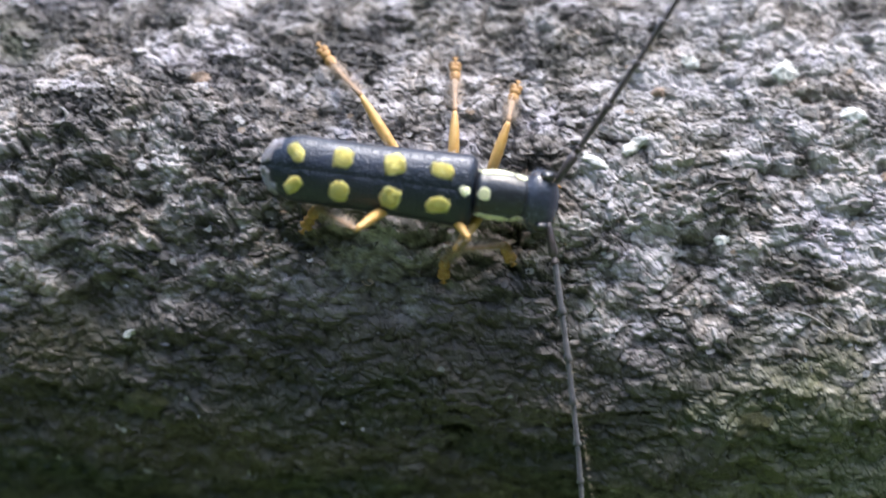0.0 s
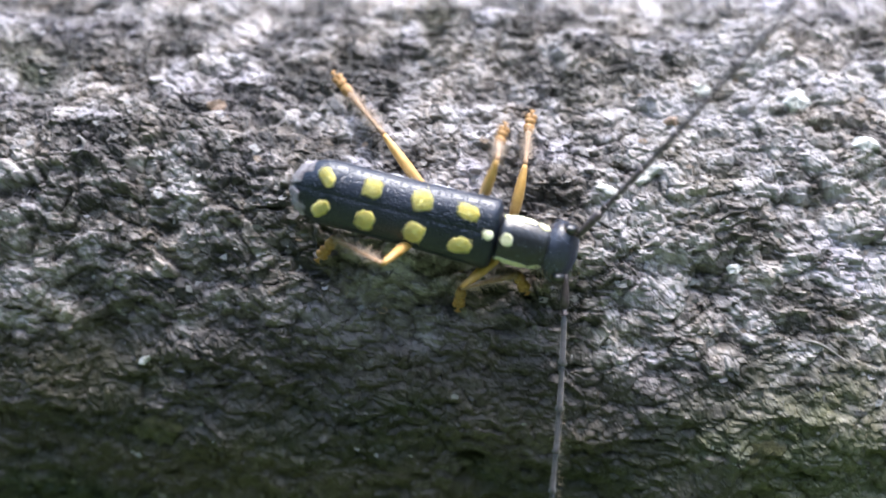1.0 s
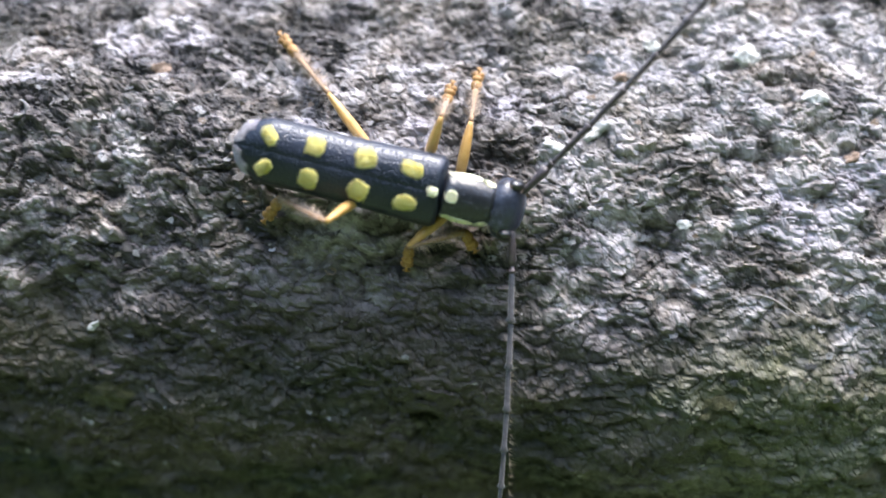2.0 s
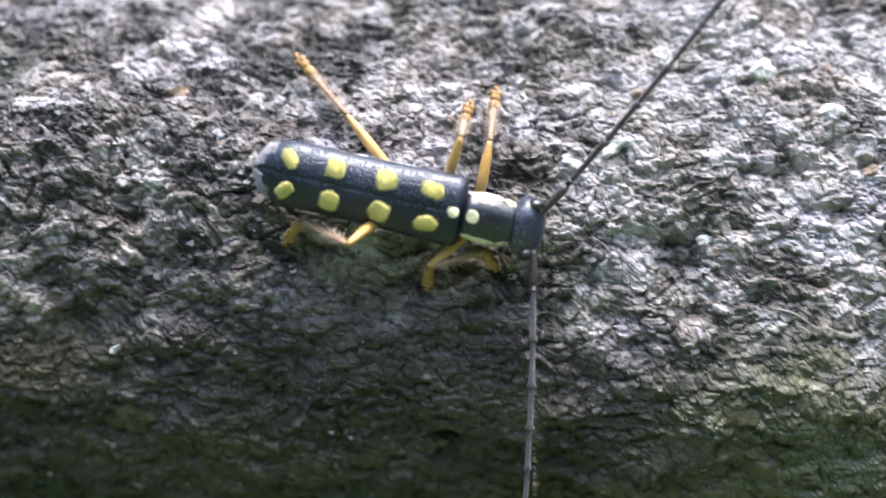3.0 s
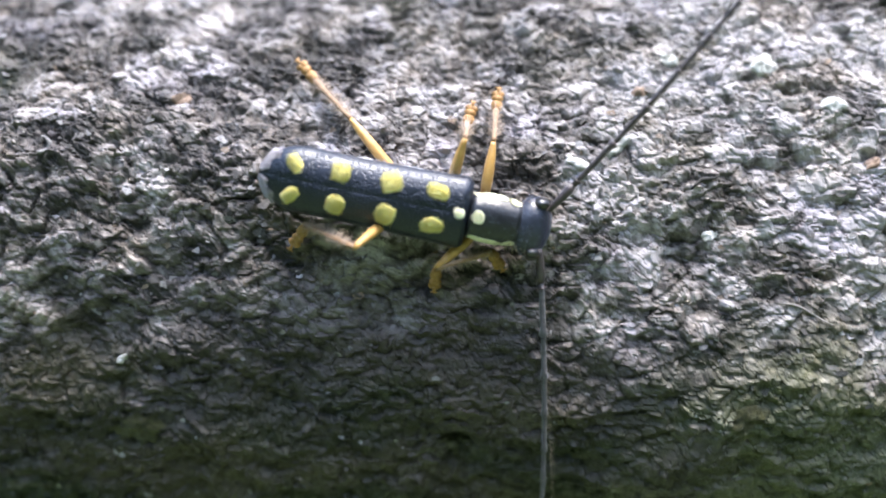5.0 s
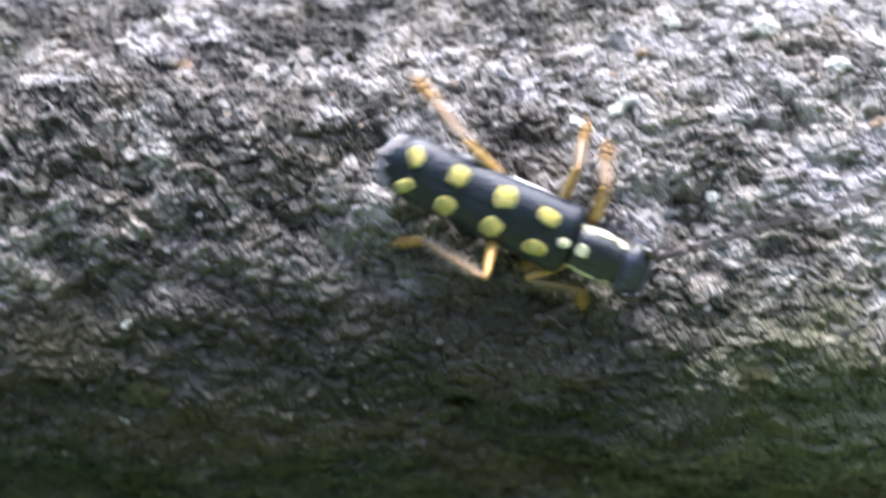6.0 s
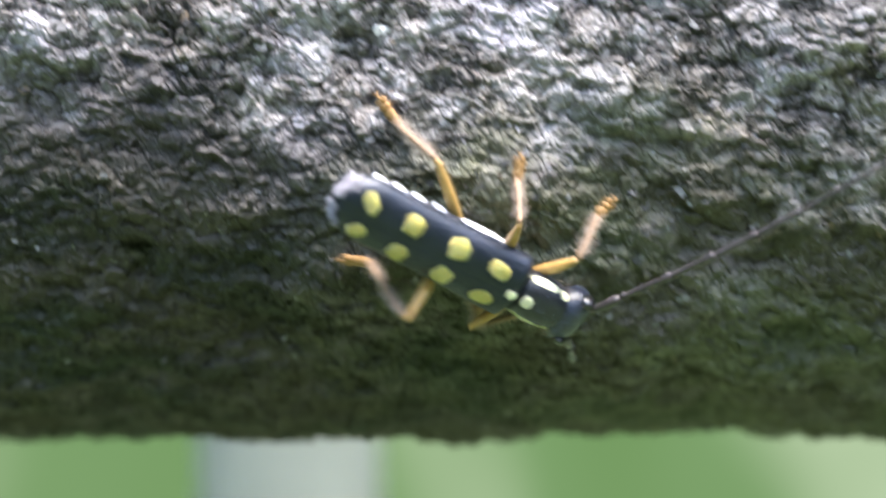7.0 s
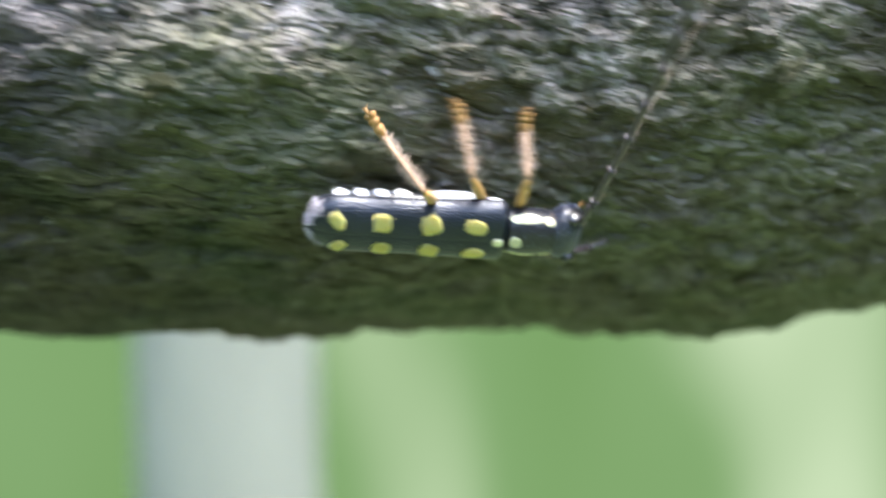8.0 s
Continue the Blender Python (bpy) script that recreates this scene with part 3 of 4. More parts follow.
def beetle_body(beetle):
    rng = random.Random(11)
    elytron(1, beetle)
    elytron(-1, beetle)
    # abdomen and hind thorax under the wing cases
    bm = bmesh.new()
    barrel(bm, [(-10.6, 0.25, 0.25, -0.2), (-10.4, 0.9, 0.35, -0.65), (-9.7, 1.36, 0.4, -1.0), (-8, 1.54, 0.4, -1.25), (-6.5, 1.6, 0.4, -1.35), (-5, 1.62, 0.4, -1.4),
                (-4.2, 1.62, 0.4, -1.4), (-3.9, 1.58, 0.4, -1.35)])
    abdomen = part("abdomen", bm, BLACK, beetle)
    bm = bmesh.new()
    barrel(bm, [(-4.1, 1.58, 0.5, -1.35), (-3.2, 1.66, 0.5, -1.45), (-1.8, 1.66, 0.5, -1.45), (-0.8, 1.55, 0.5, -1.3), (0.1, 1.2, 0.5, -1.0)])
    thorax = part("thorax", bm, BLACK, beetle)
    for side in (1, -1):
        for x in (-8.7, -7.65, -6.6, -5.5):
            pad("white_patch", abdomen, WHITE, (x, side * (1.58 + 0.04 * (x + 6)), -0.58), (0.42, 0, 0), (0.05, side * 0.04, 0.42), (0, side, -0.1), 0.1, "downy white patch")
        pad("white_patch", thorax, WHITE, (-2.8, side * 1.62, -0.6), (1.5, 0, 0), (0, side * 0.03, 0.46), (0, side, -0.3), 0.12, "downy white patch")
        pad("white_patch", thorax, WHITE, (-0.6, side * 1.48, -0.5), (0.5, 0, 0), (0, side * 0.08, 0.34), (0, side, -0.3), 0.1, "downy white patch")
    # fringe of grey down round the tail
    bm = bmesh.new()
    roots, ways = [], []
    for k in range(1900):
        # silky down lies on the wing cases' ends and stands out past their rim
        x = -10.36 + 0.8 * rng.random() ** 2.4
        w, h = elytra_shape(x)
        y = w * (1 - 0.75 * rng.random() ** 1.8) * rng.choice((1, -1))
        if -10.36 + 0.35 * w < x and abs(y) < 0.62 * w:
            continue
        p, n = on_elytra(x, y, 0.0)
        roots.append(p)
        ways.append((-0.85 + 0.25 * n.x, 0.45 * n.y, 0.25 * n.z + 0.05))
    for k in range(600):
        a = rng.uniform(-1.5, 1.5)
        roots.append((-9.9 - 0.35 * math.cos(a), 1.15 * math.sin(a), rng.uniform(-0.5, 0.3)))
        ways.append((-0.9 * math.cos(a) - 0.25, 0.7 * math.sin(a), 0.1))
    hairs(bm, roots, ways, 0.25, 0.013, rng)
    part("hair_fringe", bm, GREY_HAIR, abdomen, "short grey tail hairs")
    # fine hairs along the wing cases' rim
    bm = bmesh.new()
    roots, ways = [], []
    for k in range(420):
        x = rng.uniform(-9.2, -0.1)
        side = rng.choice((1, -1))
        w, h = elytra_shape(x)
        roots.append((x, side * w * rng.uniform(0.93, 1.0), rng.uniform(-0.15, 0.45)))
        ways.append((-0.5, side, 0.4))
    hairs(bm, roots, ways, 0.26, 0.007, rng)
    part("hair_fringe", bm, GREY_HAIR, abdomen)
    pad("scutellum", beetle, CREAM, (-0.42, 0, 1.27), (0.27, 0, 0), (0, 0.25, 0), (0, 0, 1), 0.06, "small cream shield between the wing cases")
    # pronotum
    bm = bmesh.new()
    stations = []
    for k in range(17):
        u = k / 16
        w = 1.17 + 0.12 * math.sin(math.pi * u) - 0.06 * u
        if 0.1 < u < 0.2 or 0.82 < u < 0.9:
            w -= 0.05
        end = 1 - 0.12 * (max(0, 0.06 - u) + max(0, u - 0.94)) / 0.06
        stations.append((0.08 + 2.6 * u, w * end, (1.12 + 0.1 * math.sin(math.pi * u)) * end, -1.15 * end))
    barrel(bm, stations, 32)
    pronotum = part("pronotum", bm, BLACK, beetle, "glossy black collar shield")
    for side in (1, -1):
        collar_patch("cream_stripe", pronotum, stations, 1.05, 90 - side * 65, 0.84, 15, rng, "pale yellow stripe")
        collar_patch("cream_stripe", pronotum, stations, 2.3, 90 - side * 62, 0.3, 14, rng, "pale yellow stripe")
    collar_patch("cream_spot", pronotum, stations, 0.55, 90, 0.3, 14, rng, "pale yellow spot")
    down_coat(pronotum, stations, 130, 0.22, 0.008, rng)
    # head
    bm = bmesh.new()
    skull = [(2.5, 1.08, 0.95, -1.0), (2.62, 1.12, 0.98, -1.05), (2.8, 1.36, 1.1, -1.15), (3.1, 1.52, 1.15, -1.3), (3.45, 1.56, 1.08, -1.4), (3.8, 1.45, 0.86, -1.45),
             (4.1, 1.18, 0.46, -1.45), (4.3, 0.8, -0.1, -1.4), (4.4, 0.45, -0.5, -1.2)]
    barrel(bm, skull, 32, 2.2)
    head = part("head", bm, HEAD, beetle)
    down_coat(head, skull, 240, 0.24, 0.01, rng)
    for side in (1, -1):
        bm = bmesh.new()
        bmesh.ops.create_uvsphere(bm, u_segments=20, v_segments=12, radius=1)
        for v in bm.verts:
            bend = 0.12 * v.co.z
            v.co = Vector((3.62 + 0.46 * v.co.x - bend, side * (1.24 + 0.34 * v.co.y), 0.28 + 0.7 * v.co.z)) * MM
        part("eye", bm, EYE, head, "glossy black eye")
        bm = bmesh.new()
        tube(bm, [(4.1, side * 0.35, -1.1), (4.45, side * 0.32, -1.45), (4.5, side * 0.12, -1.75)], (0.22, 0.17, 0.04), 8)
        part("mandible", bm, BLACK, head)
        bm = bmesh.new()
        tube(bm, [(4.0, side * 0.6, -1.2), (4.4, side * 0.85, -1.5), (4.6, side * 0.8, -1.8)], (0.08, 0.09, 0.05), 6)
        part("palp", bm, TARSUS, head)
    bm = bmesh.new()
    roots, ways = [], []
    for k in range(150):
        x, side = rng.choice((rng.uniform(1.6, 4.1), rng.gauss(2.5, 0.25))), rng.choice((1, -1, -1))
        roots.append((x, side * rng.uniform(0.85, 1.3), rng.uniform(-0.6, 0.85)))
        ways.append((0.5, side, 0.8))
    hairs(bm, roots, ways, 0.42, 0.016, rng)
    part("bristles", bm, HAIR, head, "fine pale bristles")


# each leg: hip on the body, lengths of thigh, shin and foot
LEG_SIZES = {
    "hind": ((-3.7, 0.95, -1.15), 4.05, 4.15, 1.8),
    "mid": ((-1.1, 0.95, -1.15), 3.05, 3.1, 1.4),
    "front": ((0.75, 0.8, -0.95), 3.0, 3.0, 1.35),
}


def femur(beetle, length):
    bm = bmesh.new()
    u = np.linspace(0, 1, 15)
    tube(bm, [(length * k, 0, 0.12 * math.sin(math.pi * k)) for k in u],
         [0.17 + 0.19 * math.sin(math.pi * min(1, 0.12 + k * 0.86)) ** 0.8 - 0.05 * k for k in u], 12, 0.85)
    ob = part("femur", bm, AMBER, beetle, "amber yellow thigh")
    rng = random.Random(int(length * 10))
    bm = bmesh.new()
    hairs(bm, [(length * rng.uniform(0.2, 1), 0.25 * math.cos(a), 0.25 * math.sin(a)) for a in (rng.uniform(0, 6.28) for _ in range(90))],
          [(0.7, rng.uniform(-1, 1), rng.uniform(-1, 1)) for _ in range(90)], 0.26, 0.008, rng)
    part("hair_fringe", bm, HAIR, ob)
    return ob


def tibia(beetle, length):
    """Shin from the knee along x; z points away from the bark."""
    u = np.linspace(0, 1, 11)
    bm = bmesh.new()
    tube(bm, [(length * k, 0, 0.05 * math.sin(math.pi * k)) for k in u], [0.15 - 0.03 * math.sin(math.pi * k) + 0.05 * k for k in u], 10, 0.9)
    ob = part("tibia", bm, TIBIA, beetle, "pale hairy shin")
    rng = random.Random(int(length * 17))
    bm = bmesh.new()
    roots, ways = [], []
    for _ in range(int(95 * length)):
        a, k = rng.uniform(0, 2 * math.pi), rng.uniform(0.1, 1)
        roots.append((length * k, 0.13 * math.cos(a), 0.13 * math.sin(a)))
        ways.append((0.5, math.cos(a), math.sin(a)))
    hairs(bm, roots, ways, 0.54, 0.014, rng)
    part("hair_fringe", bm, HAIR, ob, "long pale shin hairs")
    return ob


def foot(beetle, length):
    """Foot from the ankle along x: a long first pad, a short one, a broad cleft one, and a slim last joint with two claws."""
    def lobe(bm, start, size, r0, r1, off=0.0, aim=0.0):
        tube(bm, [(start - 0.06, off * 0.4, 0), (start + size * 0.35, off * 0.8, 0), (start + size * 0.8, off + aim * 0.6, -0.03), (start + size, off + aim, -0.05)],
             (r0 * 1.2, (r0 + r1) * 0.65, r1 * 1.3, r1 * 0.95), 10, 1.25)
    bm = bmesh.new()
    lobe(bm, 0, length * 0.38, 0.14, 0.2)
    ob = part("foot", bm, TARSUS, beetle, "rusty orange foot")
    bm = bmesh.new()
    lobe(bm, length * 0.38, length * 0.2, 0.13, 0.21)
    part("tarsus", bm, TARSUS, ob)
    bm = bmesh.new()
    for side in (1, -1):
        lobe(bm, length * 0.58, length * 0.22, 0.1, 0.15, side * 0.1, side * 0.06)
    part("tarsus", bm, TARSUS, ob, "cleft orange foot pad")
    at = length * 0.7
    bm = bmesh.new()
    tube(bm, [(at, 0, 0.04), (at + length * 0.14, 0, 0.12), (length * 0.96, 0, 0.08)], (0.06, 0.085, 0.12), 8)
    for side in (1, -1):
        tube(bm, [(length * 0.94, side * 0.05, 0.07), (length, side * 0.15, 0.04), (length * 1.01, side * 0.2, -0.07)], (0.045, 0.035, 0.008), 6)
    part("claws", bm, TARSUS, ob)
    rng = random.Random(int(length * 31))
    bm = bmesh.new()
    spread = [(rng.uniform(0, length * 0.8), rng.uniform(0, 2 * math.pi)) for _ in range(70)]
    hairs(bm, [(x, 0.16 * math.cos(a), 0.14 * math.sin(a)) for x, a in spread], [(0.8, math.cos(a), math.sin(a)) for x, a in spread], 0.24, 0.009, rng)
    part("hair_fringe", bm, HAIR, ob)
    return ob


def antenna(beetle, side):
    """A long jointed feeler along x, bending a little outwards and down."""
    lengths = (1.75, 0.35, 2.55, 2.35, 2.2, 2.1, 1.95, 1.8, 1.6, 1.5, 1.4)
    bm = bmesh.new()
    tube(bm, [(0, 0, 0), (0.25, 0, 0.03), (0.8, 0, 0.05), (1.45, 0, 0.03), (1.75, 0, 0)], (0.13, 0.17, 0.2, 0.25, 0.17), 10)
    ob = part("antenna", bm, HORN, beetle, "long thin jointed black feeler")
    rng = random.Random(20 + side)
    place, turn = Vector((1.75, 0, 0)), 0.0
    for k, length in enumerate(lengths[1:]):
        r = 0.17 - 0.0078 * k
        way = Vector((math.cos(turn), side * math.sin(turn), -0.02 * k)).normalized()
        bm = bmesh.new()
        end = place + way * length
        tube(bm, [place, place + way * length * 0.08, place + way * length * 0.85, end - way * 0.08, end], (r * 0.75, r * 0.88, r * 0.98, r * 1.6, r * 1.15), 8)
        joint = part("antenna_joint", bm, HORN if side > 0 or k < 1 else SKYLIT_HORN, ob)
        place = end
        turn += 0.012 + rng.uniform(-0.006, 0.006)
    bm = bmesh.new()
    roots, ways = [], []
    for _ in range(210):
        x = rng.uniform(1.5, 17)
        a = rng.gauss(0, 0.5)
        roots.append((x, side * 0.006 * x, -0.0012 * x * x * 0.6))
        ways.append((0.55, -side * math.cos(a), math.sin(a)))
    hairs(bm, roots, ways, 0.42, 0.01, rng)
    part("bristles", bm, HAIR, ob, "fine pale bristles")
    return ob


def build_beetle():
    beetle = tagged(new("beetle"), "black longhorn beetle with yellow spots and amber legs on bark", "beetle")
    beetle_body(beetle)
    limbs = {}
    for pair, (hip, thigh, shin, sole) in LEG_SIZES.items():
        for side, name in ((1, "left"), (-1, "right")):
            limbs[pair + "_" + name] = (femur(beetle, thigh), tibia(beetle, shin), foot(beetle, sole))
    feelers = {"antenna_left": antenna(beetle, 1), "antenna_right": antenna(beetle, -1)}
    return beetle, limbs, feelers


BEETLE, LEG_PARTS, FEELERS = build_beetle()


# ---- flakes and chips that stand off the bark ----
def chip_mesh(name, seed):
    rng = random.Random(seed)
    n = rng.randint(5, 7)
    pts = []
    for k in range(n):
        a = 2 * math.pi * (k + rng.uniform(-0.3, 0.3)) / n
        r = rng.uniform(0.6, 1.1)
        pts.append((r * math.cos(a) * 1.3, r * math.sin(a), rng.uniform(-0.12, 0.2)))
    bm = bmesh.new()
    top = [bm.verts.new(Vector(p) * MM) for p in pts]
    low = [bm.verts.new(Vector((p[0] * 0.85, p[1] * 0.85, p[2] - 0.3)) * MM) for p in pts]
    bm.faces.new(top)
    bm.faces.new(low[::-1])
    for k in range(n):
        bm.faces.new((top[k], low[k], low[(k + 1) % n], top[(k + 1) % n]))
    mesh = bpy.data.meshes.new(name)
    bm.to_mesh(mesh)
    bm.free()
    mesh.materials.append(FLAKE)
    return mesh


def bark_pose(x, ph, lift, tilt_x, tilt_y, spin):
    """A pose on the bark with z along the outward normal."""
    r = on_bark(x, ph) + lift
    n = Vector((0, -math.cos(ph), math.sin(ph)))
    e = Vector((0, math.sin(ph), math.cos(ph)))
    turn = Matrix((Vector((1, 0, 0)), e, n)).transposed().to_4x4()
    return Matrix.Translation(Vector((x, r * n.y, r * n.z)) * MM) @ turn @ pose(0, 0, 0, tilt_x, tilt_y, spin)


def chips():
    rng = random.Random(77)
    kinds = [chip_mesh("bark_flake", 100 + k) for k in range(10)]
    for k in range(300):
        x, ph = rng.uniform(-12, 52), radians(rng.triangular(-45, 30, 5))
        if x < 28 and RADIUS * ph < shade_stain_rim(x):
            ph = radians(rng.uniform(0, 30))
        size = rng.uniform(0.16, 0.34)
        ob = new("bark_flake", kinds[k % 10])
        ob.parent = BRANCH
        ob.matrix_basis = bark_pose(x, ph, 0.02, rng.gauss(-6, 12), rng.gauss(0, 10), rng.uniform(-40, 40)) @ Matrix.Diagonal((size * 1.2, size, size * 0.3, 1))
    verts, faces = [], []
    datas = [([Vector(v.co) for v in m.vertices], [tuple(p.vertices) for p in m.polygons]) for m in kinds]
    for k in range(2800):
        x, ph = rng.uniform(-22, 66), radians(rng.triangular(-95, 40, -5))
        if x < 28 and RADIUS * ph < shade_stain_rim(x) and rng.random() < 0.8:
            continue
        size = rng.uniform(0.07, 0.22)
        m = bark_pose(x, ph, 0.0, rng.gauss(-8, 20), rng.gauss(0, 18), rng.uniform(-60, 60)) @ Matrix.Diagonal((size * rng.uniform(1, 1.7), size, size * 0.4, 1))
        vs, fs = datas[k % 10]
        base = len(verts)
        verts += [tuple(m @ v) for v in vs]
        faces += [tuple(base + i for i in f) for f in fs]
    mesh = bpy.data.meshes.new("bark_chip")
    mesh.from_pydata(verts, [], faces)
    mesh.materials.append(FLAKE)
    ob = new("bark_chip", mesh)
    ob.parent = BRANCH
    tagged(ob, "loose grey bark chips", kind="stuff")



def crust_patch(name, mat, x, ph, long, wide, high, spin, label, category, seed, ragged=1.0):
    """A lump of lichen, moss or torn bark that follows the bark, ragged at its rim (sizes in mm)."""
    rng = random.Random(seed)
    bm = bmesh.new()
    rings = []
    c, sn = math.cos(radians(spin)), math.sin(radians(spin))
    for r in (0.001, 0.25, 0.45, 0.65, 0.82, 0.93, 1.0):
        ring = []
        for k in range(30):
            a = 2 * math.pi * k / 30
            edge = 1 + ragged * (0.35 * noise.noise(Vector((math.cos(a) * 1.5, math.sin(a) * 1.5, seed))) + 0.3 * noise.noise(Vector((math.cos(a) * 5, math.sin(a) * 5, seed))))
            u, v = long * r * edge * math.cos(a), wide * r * edge * math.sin(a)
            px, pph = x + u * c - v * sn, ph + (u * sn + v * c) / RADIUS
            up = high * (1 - r ** 2.5) * (0.75 + 0.5 * noise.noise(Vector((px * 3, pph * 60, seed)))) - (0.12 if r == 1.0 else 0) + 0.06
            rr = on_bark(px, pph) + up
            ring.append(bm.verts.new(Vector((px, -rr * math.cos(pph), rr * math.sin(pph))) * MM))
        rings.append(ring)
    grid_faces(bm, rings, True)
    bmesh.ops.recalc_face_normals(bm, faces=bm.faces)
    return tagged(part(name, bm, mat), label, category)


def fibre(name, mat, a, b, radius, label, category):
    """A thin strand lying over the bark from a to b (x in mm, angle in degrees)."""
    pts = []
    for k in range(12):
        u = k / 11
        x, ph = a[0] + (b[0] - a[0]) * u, radians(a[1] + (b[1] - a[1]) * u + 0.4 * math.sin(u * 5))
        rr = max(on_bark(x, ph), on_bark(x + 0.15, ph)) + radius + 0.05
        pts.append((x, -rr * math.cos(ph), rr * math.sin(ph)))
    bm = bmesh.new()
    tube(bm, pts, [radius * (0.5 + math.sin(math.pi * (0.1 + 0.85 * k / 11))) for k in range(12)], 7)
    return tagged(part(name, bm, mat), label, category)


def curled_flake():
    """A curled bark scale standing off the bark like a half ring."""
    x, ph = -12.55, radians(13.6)
    bm = bmesh.new()
    base = bark_pose(x, ph, 0.1, 0, 0, 0)
    outer, inner = [], []
    for k in range(15):
        a = radians(-100 + 190 * k / 14)
        for row, r, h in ((outer, 0.52, 0.28), (inner, 0.4, 0.3)):
            low = bm.verts.new(base @ (Vector((r * math.cos(a), r * math.sin(a), -0.3)) * MM))
            top = bm.verts.new(base @ (Vector((r * math.cos(a), r * math.sin(a), h + 0.08 * math.sin(3 * a))) * MM))
            row.append((low, top))
    for row in (outer, inner):
        for (l0, t0), (l1, t1) in zip(row, row[1:]):
            bm.faces.new((l0, l1, t1, t0))
    for (o0, o1) in zip(list(zip(outer, inner)), list(zip(outer, inner))[1:]):
        bm.faces.new((o0[0][1], o1[0][1], o1[1][1], o0[1][1]))
    bmesh.ops.recalc_face_normals(bm, faces=bm.faces)
    tagged(part("bark_scale", bm, FLAKE), "curled grey bark scale standing off the branch", "bark")


def bark_growth():
    for k, (x, deg, long, wide, spin) in enumerate(((26.6, 24.4, 0.85, 0.6, 20), (29.8, 18.0, 0.7, 0.5, -10), (21.4, 25.9, 0.6, 0.4, 0), (22.8, 1.0, 0.5, 0.3, 15),
                                                    (15.9, 10.2, 0.75, 0.35, -20), (-8.8, -13.7, 0.4, 0.22, 30), (18.0, 12.5, 0.9, 0.35, 35))):
        crust_patch("lichen_patch", LICHEN, x, radians(deg), long, wide, 0.2, spin, "small crust of chalky white lichen on bark", "lichen", 60 + k)
    for k, (x, deg, long, wide) in enumerate(((19.6, 20.8, 0.42, 0.28), (-5.4, 20.3, 0.55, 0.32), (31.7, 10.3, 0.5, 0.3))):
        crust_patch("torn_bark", RUST, x, radians(deg), long, wide, 0.14, 20 * k, "torn spot of rusty brown inner bark", "bark", 80 + k)
    for k, (x, deg, long, wide) in enumerate(((34.2, -31.6, 1.7, 0.9), (-8.5, -24, 1.5, 0.8), (24.5, -21, 1.1, 0.5), (44.0, -27, 1.6, 0.7), (56.0, -22, 1.8, 0.8))):
        crust_patch("moss_patch", MOSS, x, radians(deg), long, wide, 0.08, 10 * k, "low cushion of olive green moss on bark", "moss", 90 + k, 2.0)
    fibre("splinter", SPLINTER, (21.8, 6.7), (23.3, 8.8), 0.07, "dark splinter lying on the bark", "splinter")
    fibre("fibre", FIBRE, (26.2, -7.6), (28.9, -9.8), 0.05, "thin pale plant fibre lying across bark", "fibre")
    curled_flake()


bark_growth()
chips()


# ---- movement ----
BODY_ROWS = (
    (0, 9.600, -26.462, 2.325, 95.98, 5.72, 3.13),
    (0.9, 9.600, -26.462, 2.325, 95.98, 5.72, 3.13),
    (1, 10.028, -26.097, 1.680, 98.25, 12.51, 3.87),
    (5, 10.028, -26.097, 1.680, 98.25, 12.51, 3.87),
    (5.3, 10.230, -26.094, 1.544, 98.52, 13.16, 3.71),
    (5.5, 10.787, -26.090, 1.171, 99.24, 14.96, 3.30),
    (5.65, 11.546, -26.091, 0.664, 100.18, 17.43, 2.83),
    (5.8, 12.558, -26.106, -0.013, 101.38, 20.76, 2.34),
    (5.9, 13.956, -25.985, -1.220, 104.05, 22.69, 2.73),
    (6, 15.046, -25.904, -1.820, 105.35, 26.08, 2.90),
    (6.1, 16.861, -25.822, -3.361, 108.72, 30.08, 5.04),
    (6.2, 18.495, -25.723, -4.867, 111.96, 32.23, 7.12),
    (6.3, 20.008, -25.620, -5.797, 113.39, 30.78, 7.17),
    (6.4, 22.160, -25.538, -7.548, 116.60, 26.91, 7.79),
    (6.5, 23.548, -25.493, -8.271, 117.38, 24.97, 7.91),
    (6.6, 25.138, -25.296, -9.604, 119.33, 25.47, 9.38),
    (6.7, 25.907, -25.116, -10.345, 120.42, 26.33, 11.27),
    (6.8, 27.048, -24.882, -11.100, 121.75, 26.82, 14.55),
    (6.9, 28.406, -24.380, -12.302, 124.40, 27.08, 19.81),
    (7, 29.491, -24.050, -13.084, 124.65, 26.33, 21.92),
    (7.1, 30.807, -23.346, -14.425, 125.83, 24.11, 19.34),
    (7.2, 32.144, -23.124, -14.760, 125.06, 21.99, 15.55),
    (7.3, 33.725, -22.417, -15.487, 126.29, 19.60, 14.44),
    (7.4, 34.789, -22.262, -15.658, 126.31, 19.48, 13.79),
    (7.5, 36.171, -21.693, -16.221, 127.86, 19.27, 13.63),
    (7.6, 37.684, -21.196, -16.616, 128.61, 16.98, 12.26),
    (7.7, 39.387, -20.830, -16.787, 128.57, 13.22, 9.81),
    (7.8, 39.475, -21.346, -16.232, 126.55, 8.99, 7.11),
    (7.9, 40.929, -21.124, -16.413, 127.19, 4.98, 5.38),
    (8, 42.010, -21.256, -16.459, 127.20, 3.10, 3.95),
)
